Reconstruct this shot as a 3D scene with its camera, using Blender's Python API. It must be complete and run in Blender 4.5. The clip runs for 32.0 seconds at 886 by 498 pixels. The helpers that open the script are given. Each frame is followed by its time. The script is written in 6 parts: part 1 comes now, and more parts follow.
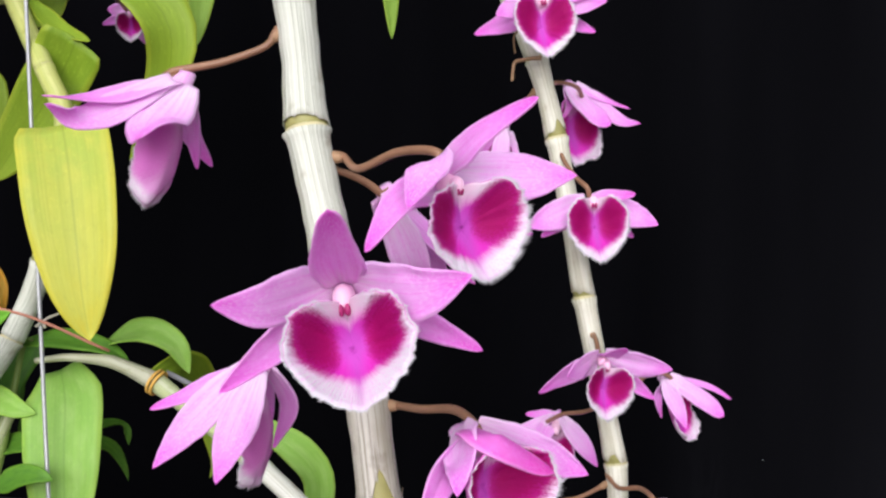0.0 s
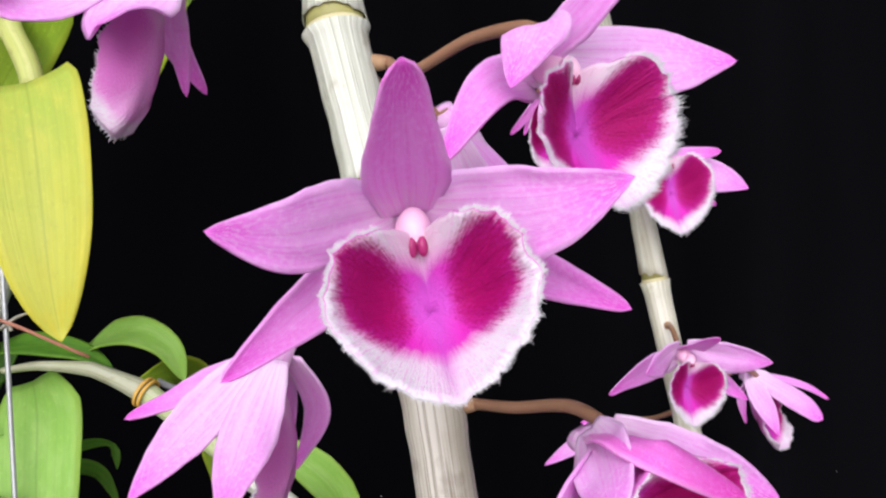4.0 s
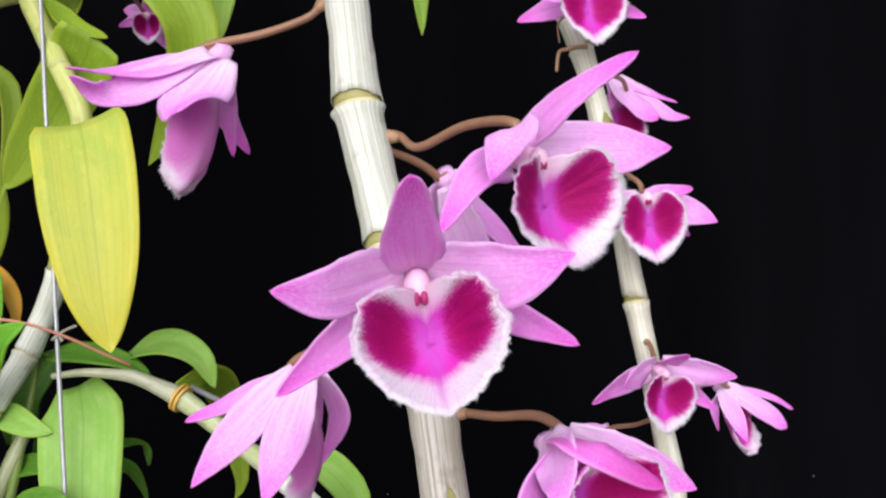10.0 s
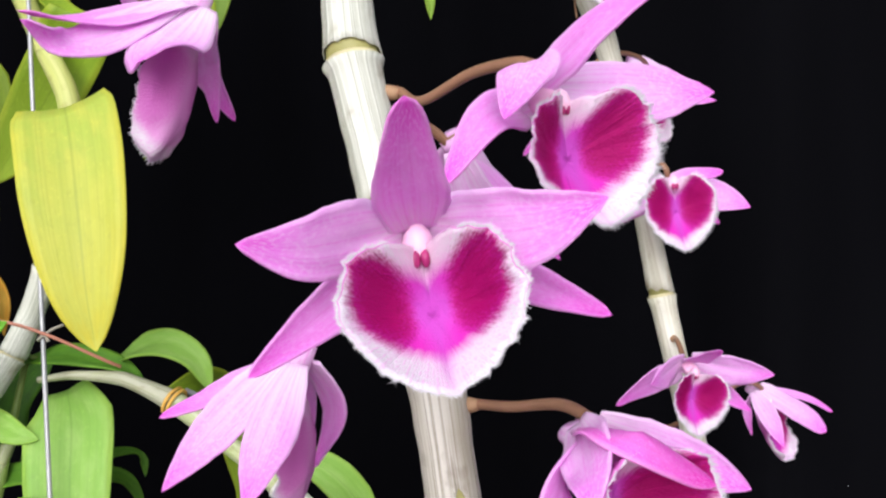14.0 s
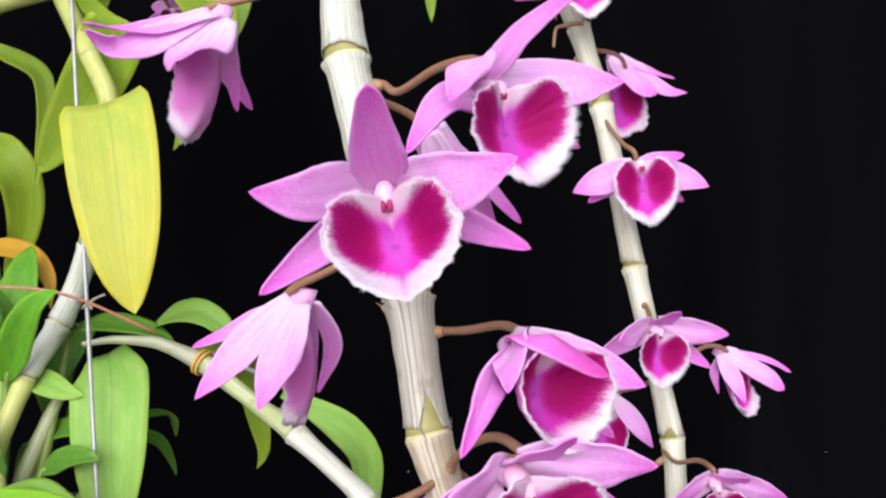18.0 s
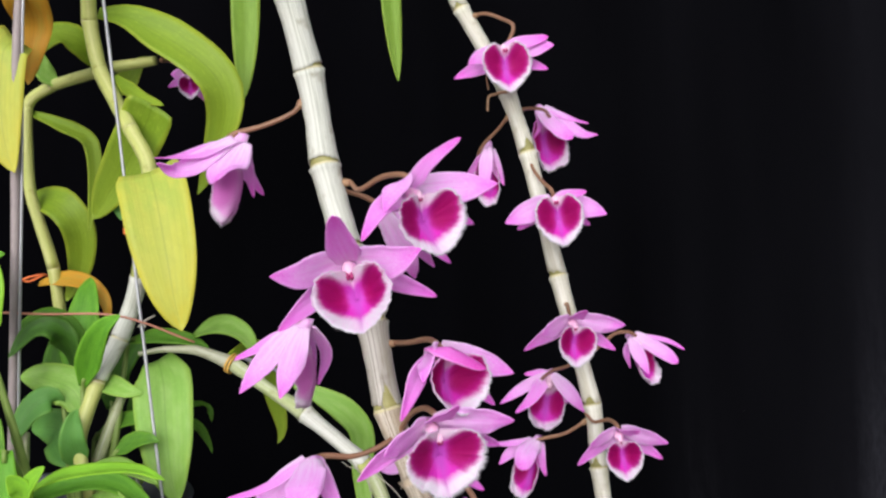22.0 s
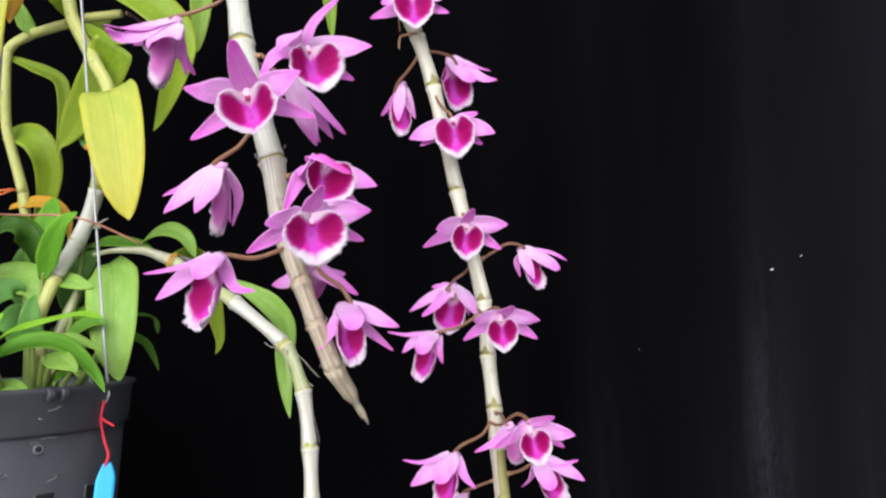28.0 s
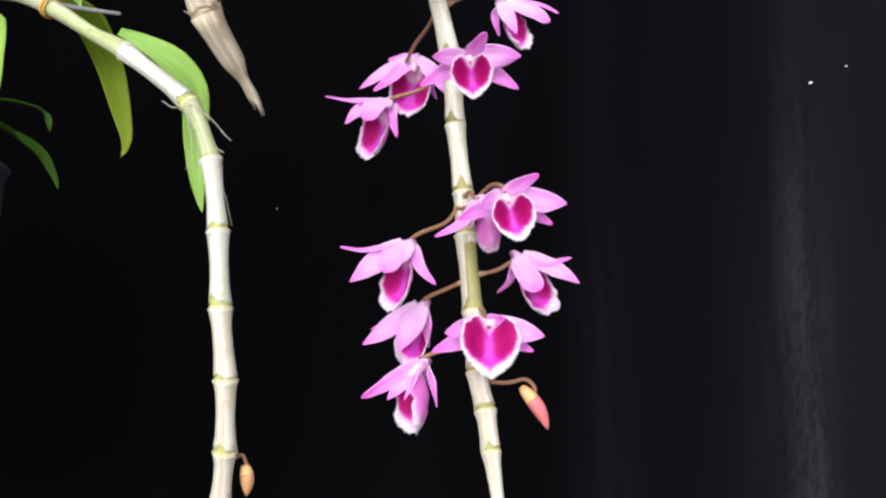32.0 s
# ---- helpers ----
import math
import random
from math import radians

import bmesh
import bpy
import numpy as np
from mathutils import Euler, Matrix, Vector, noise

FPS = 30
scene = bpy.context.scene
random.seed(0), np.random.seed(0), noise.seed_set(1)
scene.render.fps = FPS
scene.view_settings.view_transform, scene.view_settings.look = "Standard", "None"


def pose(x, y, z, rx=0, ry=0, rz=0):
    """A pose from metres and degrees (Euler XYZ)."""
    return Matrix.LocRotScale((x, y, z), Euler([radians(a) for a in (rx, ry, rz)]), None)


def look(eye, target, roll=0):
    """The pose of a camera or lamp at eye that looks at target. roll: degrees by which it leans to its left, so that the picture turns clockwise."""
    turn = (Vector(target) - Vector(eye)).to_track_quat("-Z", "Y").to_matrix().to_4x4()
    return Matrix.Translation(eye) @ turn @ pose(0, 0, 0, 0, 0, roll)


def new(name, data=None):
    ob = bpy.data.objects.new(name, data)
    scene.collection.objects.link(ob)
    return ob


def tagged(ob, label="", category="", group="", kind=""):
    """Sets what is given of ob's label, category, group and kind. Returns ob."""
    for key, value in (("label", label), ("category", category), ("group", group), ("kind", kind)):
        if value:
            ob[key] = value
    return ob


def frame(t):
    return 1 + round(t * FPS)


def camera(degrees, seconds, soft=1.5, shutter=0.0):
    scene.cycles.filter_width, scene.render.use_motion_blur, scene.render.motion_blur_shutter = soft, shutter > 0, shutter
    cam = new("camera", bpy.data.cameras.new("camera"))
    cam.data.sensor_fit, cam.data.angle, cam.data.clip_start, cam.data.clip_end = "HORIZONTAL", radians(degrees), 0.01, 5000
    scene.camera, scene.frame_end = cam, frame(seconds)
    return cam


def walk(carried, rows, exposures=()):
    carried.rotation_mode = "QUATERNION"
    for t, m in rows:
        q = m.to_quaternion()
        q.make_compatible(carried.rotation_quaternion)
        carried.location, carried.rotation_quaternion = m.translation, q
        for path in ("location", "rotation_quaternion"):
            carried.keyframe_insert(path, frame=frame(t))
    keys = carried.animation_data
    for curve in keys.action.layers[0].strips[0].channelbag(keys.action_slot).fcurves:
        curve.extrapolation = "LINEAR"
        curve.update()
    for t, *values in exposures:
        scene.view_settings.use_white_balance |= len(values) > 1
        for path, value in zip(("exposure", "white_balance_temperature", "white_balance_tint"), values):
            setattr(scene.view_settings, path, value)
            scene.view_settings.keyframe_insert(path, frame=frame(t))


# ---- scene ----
cam = camera(51.47, 32.0, soft=2.4)
# seconds, eye, then yaw, pitch and roll in degrees
ROWS = [
    (0, -0.0000, 0.0000, 1.3000, -0.000, -0.000, 1.000),
    (0.5, 0.0037, -0.0086, 1.3026, 0.212, -0.274, 1.643),
    (1, 0.0006, 0.0243, 1.2899, 0.032, 0.496, 2.277),
    (1.5, -0.0124, 0.0584, 1.2838, -0.606, 1.161, 2.824),
    (2, -0.0159, 0.0716, 1.2792, -1.208, 0.686, 2.360),
    (2.5, -0.0188, 0.0719, 1.2791, -0.903, 0.307, 2.067),
    (3, -0.0196, 0.0750, 1.2818, -0.446, 0.700, 1.145),
    (3.5, -0.0183, 0.0809, 1.2819, -0.288, 1.154, 0.019),
    (5.5, -0.0203, 0.0519, 1.2895, 0.454, 0.339, -0.134),
    (6, -0.0227, 0.0584, 1.2851, 0.521, 0.710, 0.722),
    (6.5, -0.0221, 0.0625, 1.2831, 0.797, 0.741, 1.108),
    (7, -0.0223, 0.0574, 1.2826, 1.093, 0.831, 1.009),
    (7.5, -0.0153, 0.0502, 1.2812, 0.947, 1.136, 0.622),
    (8, -0.0131, 0.0396, 1.2818, 0.364, 1.565, 0.118),
    (8.5, -0.0118, 0.0322, 1.2830, -0.090, 1.775, -0.017),
    (9, -0.0186, 0.0292, 1.2847, 0.052, 1.965, 0.366),
    (9.5, -0.0165, 0.0288, 1.2939, 0.551, 1.883, 0.229),
    (10, -0.0161, 0.0291, 1.2916, 0.488, 1.253, 0.285),
    (10.5, -0.0124, 0.0500, 1.2815, 0.023, 1.285, 1.012),
    (11, -0.0201, 0.0630, 1.2871, 0.435, 1.697, 1.833),
    (11.5, -0.0226, 0.0621, 1.2885, 0.571, 1.866, 1.608),
    (12, -0.0192, 0.0662, 1.2876, 0.843, 1.922, 0.152),
    (12.5, -0.0200, 0.0750, 1.2870, 1.343, 2.406, -1.272),
    (13, -0.0177, 0.0793, 1.2840, 1.380, 2.739, -1.326),
    (13.5, -0.0179, 0.0715, 1.2828, 1.555, 2.726, -0.530),
    (14, -0.0148, 0.0587, 1.2819, 1.373, 2.171, -0.084),
    (14.5, -0.0191, 0.0541, 1.2853, 1.306, 1.833, 0.030),
    (15, -0.0248, 0.0524, 1.2962, 1.025, 1.882, 0.076),
    (15.5, -0.0155, 0.0546, 1.2999, 1.606, 1.986, 0.262),
    (17.5, -0.0029, 0.0057, 1.2987, 3.541, 2.471, -0.642),
    (18, 0.0001, 0.0083, 1.2693, 2.814, 2.084, -0.244),
    (18.5, 0.0094, -0.0262, 1.2686, 2.620, 0.987, -0.473),
    (19, -0.0032, -0.0635, 1.2692, 2.999, 0.398, -0.960),
    (19.5, 0.0031, -0.0633, 1.2706, 2.393, -0.147, -1.503),
    (20, 0.0086, -0.0864, 1.2684, 2.292, -0.677, -1.564),
    (20.5, 0.0040, -0.1055, 1.2716, 2.876, -1.038, -1.414),
    (21, 0.0065, -0.1179, 1.2778, 3.115, -0.747, -1.739),
    (21.5, 0.0157, -0.1266, 1.2825, 3.388, -0.062, -2.381),
    (22, 0.0318, -0.1313, 1.2897, 3.150, 0.756, -3.050),
    (22.5, 0.0391, -0.1308, 1.2901, 2.868, 1.170, -2.821),
    (23, 0.0392, -0.1402, 1.2963, 3.000, 0.780, -2.194),
    (23.5, 0.0392, -0.1496, 1.2976, 2.983, -0.194, -1.502),
    (24, 0.0445, -0.1665, 1.2649, 2.460, -0.963, -2.187),
    (24.5, 0.0527, -0.1912, 1.2382, 2.521, 0.103, -3.666),
    (25, 0.0670, -0.2102, 1.2262, 2.883, 2.111, -4.103),
    (25.5, 0.0836, -0.2163, 1.2137, 3.173, 3.695, -4.255),
    (27.5, 0.0838, -0.2384, 1.1806, 1.982, 5.835, -2.676),
    (28, 0.0837, -0.2226, 1.1744, 1.896, 4.783, -1.772),
    (28.5, 0.0863, -0.2195, 1.1503, 1.431, 5.290, -1.239),
    (29, 0.0776, -0.2197, 1.1437, 1.042, 6.330, -0.388),
    (29.5, 0.0784, -0.1991, 1.1309, 0.944, 7.147, -0.168),
    (30, 0.0826, -0.1643, 1.1092, 1.303, 6.736, -0.170),
    (30.5, 0.0845, -0.1326, 1.1017, 1.068, 5.927, 0.579),
    (31, 0.0930, -0.1119, 1.0959, 0.866, 5.253, 0.954),
    (31.5, 0.0929, -0.0766, 1.0702, 1.230, 4.563, -0.066),
    (32, 0.1012, -0.0553, 1.0505, 1.992, 3.275, -1.467),
]


def eye_pose(x, y, z, yaw, pitch, roll):
    return pose(x, y, z, 0, 0, yaw) @ pose(0, 0, 0, 90 + pitch) @ pose(0, 0, 0, 0, 0, roll)


walk(cam, [(r[0], eye_pose(*r[1:])) for r in ROWS], exposures=[(0.0, 0.44), (1.5, 0.38), (2.0, 0.34), (3.0, 0.42), (6.0, 0.48), (8.0, 0.48), (11.0, 0.47), (13.0, 0.53), (18.0, 0.62), (20.0, 0.46), (22.0, 0.37), (23.0, 0.46), (25.0, 0.40), (28.0, 0.58), (29.0, 0.79), (30.0, 0.82), (31.0, 0.92), (32.0, 0.90)])

# ---- world, sun and exposure ----
world = bpy.data.worlds.new("sky")
scene.world = world
world.use_nodes = True
wn, wl = world.node_tree.nodes, world.node_tree.links
sky = wn.new("ShaderNodeTexSky")
sky.sky_type, sky.sun_disc = "NISHITA", False
sky.sun_elevation, sky.sun_rotation = radians(27), radians(190)
veil = wn.new("ShaderNodeHueSaturation")
veil.inputs["Saturation"].default_value = 0.32
wl.new(sky.outputs[0], veil.inputs["Color"])
wl.new(veil.outputs[0], wn["Background"].inputs[0])
wn["Background"].inputs[1].default_value = 0.13
sun = new("sun", bpy.data.lights.new("sun", "SUN"))
sun.data.energy, sun.data.angle, sun.data.color = 2.2, radians(60), (0.985, 0.97, 1.025)
sun.matrix_world = look((-0.5, -2.6, 2.75), (0, 0.45, 1.2))


# ---- materials ----
def material(name, rough=0.5, spec=0.4):
    m = bpy.data.materials.new(name)
    m.use_nodes = True
    n, l = m.node_tree.nodes, m.node_tree.links
    p = n["Principled BSDF"]
    p.inputs["Roughness"].default_value = rough
    p.inputs["Specular IOR Level"].default_value = spec
    return m, n, l, p


def node(n, kind, **sets):
    made = n.new(kind)
    for key, value in sets.items():
        made.inputs[key].default_value = value
    return made


def ramp(n, l, source, stops):
    r = n.new("ShaderNodeValToRGB")
    while len(r.color_ramp.elements) < len(stops):
        r.color_ramp.elements.new(0.5)
    for e, (at, c) in zip(r.color_ramp.elements, stops):
        e.position, e.color = at, (*c, 1) if len(c) == 3 else c
    l.new(source, r.inputs[0])
    return r.outputs[0]


def grey(a):
    return (a, a, a)


def mix(n, l, fac, a, b, mode="MIX"):
    m = n.new("ShaderNodeMix")
    m.data_type, m.blend_type = "RGBA", mode
    for slot, value in ((0, fac), (6, a), (7, b)):
        if isinstance(value, (int, float)):
            m.inputs[slot].default_value = value
        elif isinstance(value, tuple):
            m.inputs[slot].default_value = (*value, 1)
        else:
            l.new(value, m.inputs[slot])
    return m.outputs[2]


def uv_noise(n, l, sx, sy, detail=3.0, scale=1.0, space="UV", sz=None):
    co = n.new("ShaderNodeTexCoord")
    mp = n.new("ShaderNodeMapping")
    mp.inputs["Scale"].default_value = (sx, sy, sx if sz is None else sz)
    l.new(co.outputs[space], mp.inputs[0])
    t = node(n, "ShaderNodeTexNoise", Scale=scale, Detail=detail)
    l.new(mp.outputs[0], t.inputs[0])
    return t.outputs[0]


def bump(n, l, p, height, strength, distance):
    b = node(n, "ShaderNodeBump", Strength=strength, Distance=distance)
    l.new(height, b.inputs["Height"])
    l.new(b.outputs[0], p.inputs["Normal"])


def leafy(m, n, l, p, colour, share):
    """Let part of the light through a thin sheet."""
    tr = n.new("ShaderNodeBsdfTranslucent")
    l.new(colour, tr.inputs[0])
    mx = node(n, "ShaderNodeMixShader", Fac=share)
    l.new(p.outputs[0], mx.inputs[1])
    l.new(tr.outputs[0], mx.inputs[2])
    l.new(mx.outputs[0], n["Material Output"].inputs[0])


def split_uv(n, l):
    co, sp = n.new("ShaderNodeTexCoord"), n.new("ShaderNodeSeparateXYZ")
    l.new(co.outputs["UV"], sp.inputs[0])
    return sp.outputs[0], sp.outputs[1]


def math_node(n, l, op, a, b=0.0):
    m = n.new("ShaderNodeMath")
    m.operation = op
    for slot, value in ((0, a), (1, b)):
        if isinstance(value, (int, float)):
            m.inputs[slot].default_value = value
        else:
            l.new(value, m.inputs[slot])
    return m.outputs[0]


def tepal_material(name, pale, mid, deep):
    m, n, l, p = material(name, 0.5, 0.12)
    u, v = split_uv(n, l)
    blot = uv_noise(n, l, 2.0, 2.6, 3)
    at = math_node(n, l, "ADD", v, math_node(n, l, "MULTIPLY", math_node(n, l, "SUBTRACT", blot, 0.5), 0.5))
    half_way = tuple(0.6 * a + 0.4 * b for a, b in zip(pale, mid))
    col = ramp(n, l, at, [(0.0, tuple(0.5 * c + 0.46 for c in pale)), (0.34, pale), (0.58, half_way), (0.82, mid), (1.0, deep)])
    veins = uv_noise(n, l, 22, 1.1, 3)
    col = mix(n, l, ramp(n, l, veins, [(0.46, grey(0)), (0.66, grey(0.42))]), col, deep)
    edge = math_node(n, l, "ADD", math_node(n, l, "ABSOLUTE", math_node(n, l, "SUBTRACT", u, 0.5)), math_node(n, l, "MULTIPLY", math_node(n, l, "SUBTRACT", uv_noise(n, l, 1.2, 4.5, 3), 0.5), 0.30))
    col = mix(n, l, ramp(n, l, edge, [(0.38, grey(0)), (0.52, grey(0.36))]), col, (0.94, 0.70, 0.93))
    mottle = uv_noise(n, l, 14, 30, 5)
    col = mix(n, l, ramp(n, l, mottle, [(0.48, grey(0)), (0.66, grey(0.55))]), col, tuple(min(0.97, 1.14 * c) for c in pale))
    sparkle = uv_noise(n, l, 90, 170, 2)
    col = mix(n, l, ramp(n, l, sparkle, [(0.56, grey(0)), (0.70, grey(0.45))]), col, (0.95, 0.86, 0.95))
    l.new(col, p.inputs["Base Color"])
    bump(n, l, p, math_node(n, l, "ADD", veins, math_node(n, l, "MULTIPLY", sparkle, 0.8)), 0.40, 0.0004)
    l.new(ramp(n, l, sparkle, [(0.35, grey(0.42)), (0.65, grey(0.68))]), p.inputs["Roughness"])
    leafy(m, n, l, p, col, 0.30)
    return m


PETAL = tepal_material("petal_pink", (0.93, 0.55, 0.93), (0.91, 0.29, 0.87), (0.87, 0.12, 0.76))
SEPAL_DEEP = tepal_material("sepal_deep_pink", (0.90, 0.24, 0.78), (0.88, 0.11, 0.66), (0.83, 0.05, 0.54))
SEPAL = tepal_material("sepal_pink", (0.925, 0.40, 0.90), (0.90, 0.20, 0.82), (0.85, 0.08, 0.70))


def lip_material(name, inside, margin=0.40, first=0.90, lobes=1.0):
    """The uv map is the disc of the lip, its tip at the bottom."""
    m, n, l, p = material(name, 0.6 if inside else 0.45, 0.2)
    u, v = split_uv(n, l)
    x = math_node(n, l, "SUBTRACT", math_node(n, l, "MULTIPLY", u, 2.0), 1.0)
    y = math_node(n, l, "SUBTRACT", math_node(n, l, "MULTIPLY", v, 2.0), 1.0)
    r = math_node(n, l, "SQRT", math_node(n, l, "ADD", math_node(n, l, "MULTIPLY", x, x), math_node(n, l, "MULTIPLY", y, y)))
    turn = math_node(n, l, "ARCTAN2", x, y)
    polar = n.new("ShaderNodeCombineXYZ")
    l.new(math_node(n, l, "MULTIPLY", turn, 34.0), polar.inputs[0])
    l.new(math_node(n, l, "MULTIPLY", r, 2.5), polar.inputs[1])
    hair_tex = node(n, "ShaderNodeTexNoise", Scale=1.0, Detail=3.0)
    l.new(polar.outputs[0], hair_tex.inputs[0])
    hairs = math_node(n, l, "MULTIPLY", math_node(n, l, "SUBTRACT", hair_tex.outputs[0], 0.5), ramp(n, l, r, [(0.25, grey(0)), (0.7, grey(1))]))
    grain = math_node(n, l, "SUBTRACT", uv_noise(n, l, 60, 60, 3), 0.5)
    soft = math_node(n, l, "SUBTRACT", uv_noise(n, l, 5, 5, 2), 0.5)
    shift = math_node(n, l, "ADD", math_node(n, l, "MULTIPLY", hairs, 0.26), math_node(n, l, "ADD", math_node(n, l, "MULTIPLY", grain, 0.10), math_node(n, l, "MULTIPLY", soft, 0.10)))
    low = ramp(n, l, math_node(n, l, "MULTIPLY", y, -1.0), [(0.05, grey(0)), (0.60, grey(0.7 * margin)), (1.0, grey(margin))])
    rim = math_node(n, l, "ADD", math_node(n, l, "ADD", r, low), shift)
    wide = math_node(n, l, "ABSOLUTE", x)
    if inside:
        white, bright, dark, mid, throat = (0.74, 0.69, 0.76), (0.66, 0.03, 0.47), (0.34, 0.0, 0.115), (0.52, 0.07, 0.50), (0.86, 0.62, 0.78)
    else:
        white, bright, dark, mid, throat = (0.83, 0.75, 0.83), (0.82, 0.38, 0.74), (0.72, 0.18, 0.60), (0.76, 0.27, 0.66), (0.82, 0.46, 0.75)
    # the flush of magenta below, the lilac band down the middle, then a dark lobe on either side
    flush = ramp(n, l, rim, [(first - 0.20, grey(1)), (first + 0.06, grey(0))])
    upper = ramp(n, l, math_node(n, l, "ADD", y, math_node(n, l, "MULTIPLY", shift, 0.6)), [(0.45, grey(1)), (0.80, grey(0))])
    tint = ramp(n, l, math_node(n, l, "ADD", hairs, math_node(n, l, "MULTIPLY", grain, 0.9)), [(0.03, grey(0)), (0.16, grey(0.6))])
    blush = ramp(n, l, math_node(n, l, "ADD", wide, math_node(n, l, "MULTIPLY", shift, 0.7)), [(0.04, grey(0.32)), (0.40, grey(0))])
    col = mix(n, l, mix(n, l, 1.0, tint, blush, "ADD"), white, (0.80, 0.42, 0.74))
    col = mix(n, l, mix(n, l, 1.0, flush, upper, "MULTIPLY"), col, bright)
    core = math_node(n, l, "ADD", math_node(n, l, "MULTIPLY", wide, 1.1), math_node(n, l, "MULTIPLY", math_node(n, l, "ABSOLUTE", math_node(n, l, "SUBTRACT", y, 0.05)), 0.5))
    col = mix(n, l, ramp(n, l, math_node(n, l, "ADD", core, math_node(n, l, "MULTIPLY", shift, 0.8)), [(0.18, grey(0.95)), (0.55, grey(0))]), col, mid)
    high = math_node(n, l, "SUBTRACT", math_node(n, l, "ADD", y, math_node(n, l, "MULTIPLY", shift, 1.1)), math_node(n, l, "MULTIPLY", wide, 1.1))
    col = mix(n, l, ramp(n, l, high, [(0.30, grey(0)), (0.74, grey(0.95))]), col, throat)
    ex = math_node(n, l, "DIVIDE", math_node(n, l, "SUBTRACT", math_node(n, l, "SUBTRACT", wide, 0.54), math_node(n, l, "MULTIPLY", y, 0.06)), 0.38 * lobes)
    ey = math_node(n, l, "DIVIDE", math_node(n, l, "SUBTRACT", y, 0.22), 0.66 * lobes)
    oval = math_node(n, l, "SQRT", math_node(n, l, "ADD", math_node(n, l, "MULTIPLY", ex, ex), math_node(n, l, "MULTIPLY", ey, ey)))
    lobe = ramp(n, l, math_node(n, l, "ADD", oval, math_node(n, l, "MULTIPLY", shift, 1.3)), [(0.70, grey(1)), (1.04, grey(0))])
    col = mix(n, l, lobe, col, tuple(0.35 * a + 0.65 * b for a, b in zip(bright, dark)))
    velvet = ramp(n, l, math_node(n, l, "ADD", oval, math_node(n, l, "MULTIPLY", math_node(n, l, "ADD", grain, shift), 0.9)), [(0.45, grey(1)), (0.92, grey(0))])
    col = mix(n, l, velvet, col, dark)
    l.new(col, p.inputs["Base Color"])
    bump(n, l, p, math_node(n, l, "ADD", grain, hairs), 0.6, 0.0006)
    leafy(m, n, l, p, col, 0.12 if inside else 0.28)
    return m


LIP_IN, LIP_OUT = lip_material("lip_velvet", True), lip_material("lip_outside", False, 0.14, 1.04, 1.45)
LIP_MEDIUM = lip_material("lip_velvet_medium_margin", True, 0.28, 0.94, 1.12)
LIP_NARROW = lip_material("lip_velvet_narrow_margin", True, 0.18, 0.98, 1.28)


def plain(name, colour, rough, vary=0.25, scale=120.0, spec=0.4, relief=0.2, depth=0.0004):
    m, n, l, p = material(name, rough, spec)
    a = uv_noise(n, l, 1, 1, 4, scale, "Object")
    b = uv_noise(n, l, 1, 1, 2, scale * 0.12, "Object")
    col = mix(n, l, ramp(n, l, a, [(0.3, grey(0)), (0.75, grey(vary))]), colour, tuple(0.45 * c for c in colour))
    col = mix(n, l, ramp(n, l, b, [(0.35, grey(0)), (0.8, grey(vary))]), col, tuple(min(1, 1.5 * c + 0.02) for c in colour))
    l.new(col, p.inputs["Base Color"])
    if relief:
        bump(n, l, p, a, relief, depth)
    return m


COLUMN = plain("column_blush", (0.90, 0.54, 0.72), 0.4, 0.12, 300)
ANTHER = plain("anther_purple", (0.34, 0.02, 0.13), 0.35, 0.3, 900)
FRINGE = plain("fringe_white", (0.75, 0.71, 0.77), 0.7, 0.05, 500, relief=0)
PEDICEL = plain("pedicel_brown", (0.26, 0.13, 0.075), 0.4, 0.5, 160)
BUD_TIP = plain("bud_rose", (0.62, 0.16, 0.17), 0.45, 0.25, 200)
BUD_BROWN = plain("bud_brown", (0.50, 0.26, 0.12), 0.5, 0.4, 200)
BUD_BASE = plain("bud_peach", (0.75, 0.42, 0.18), 0.45, 0.2, 200)


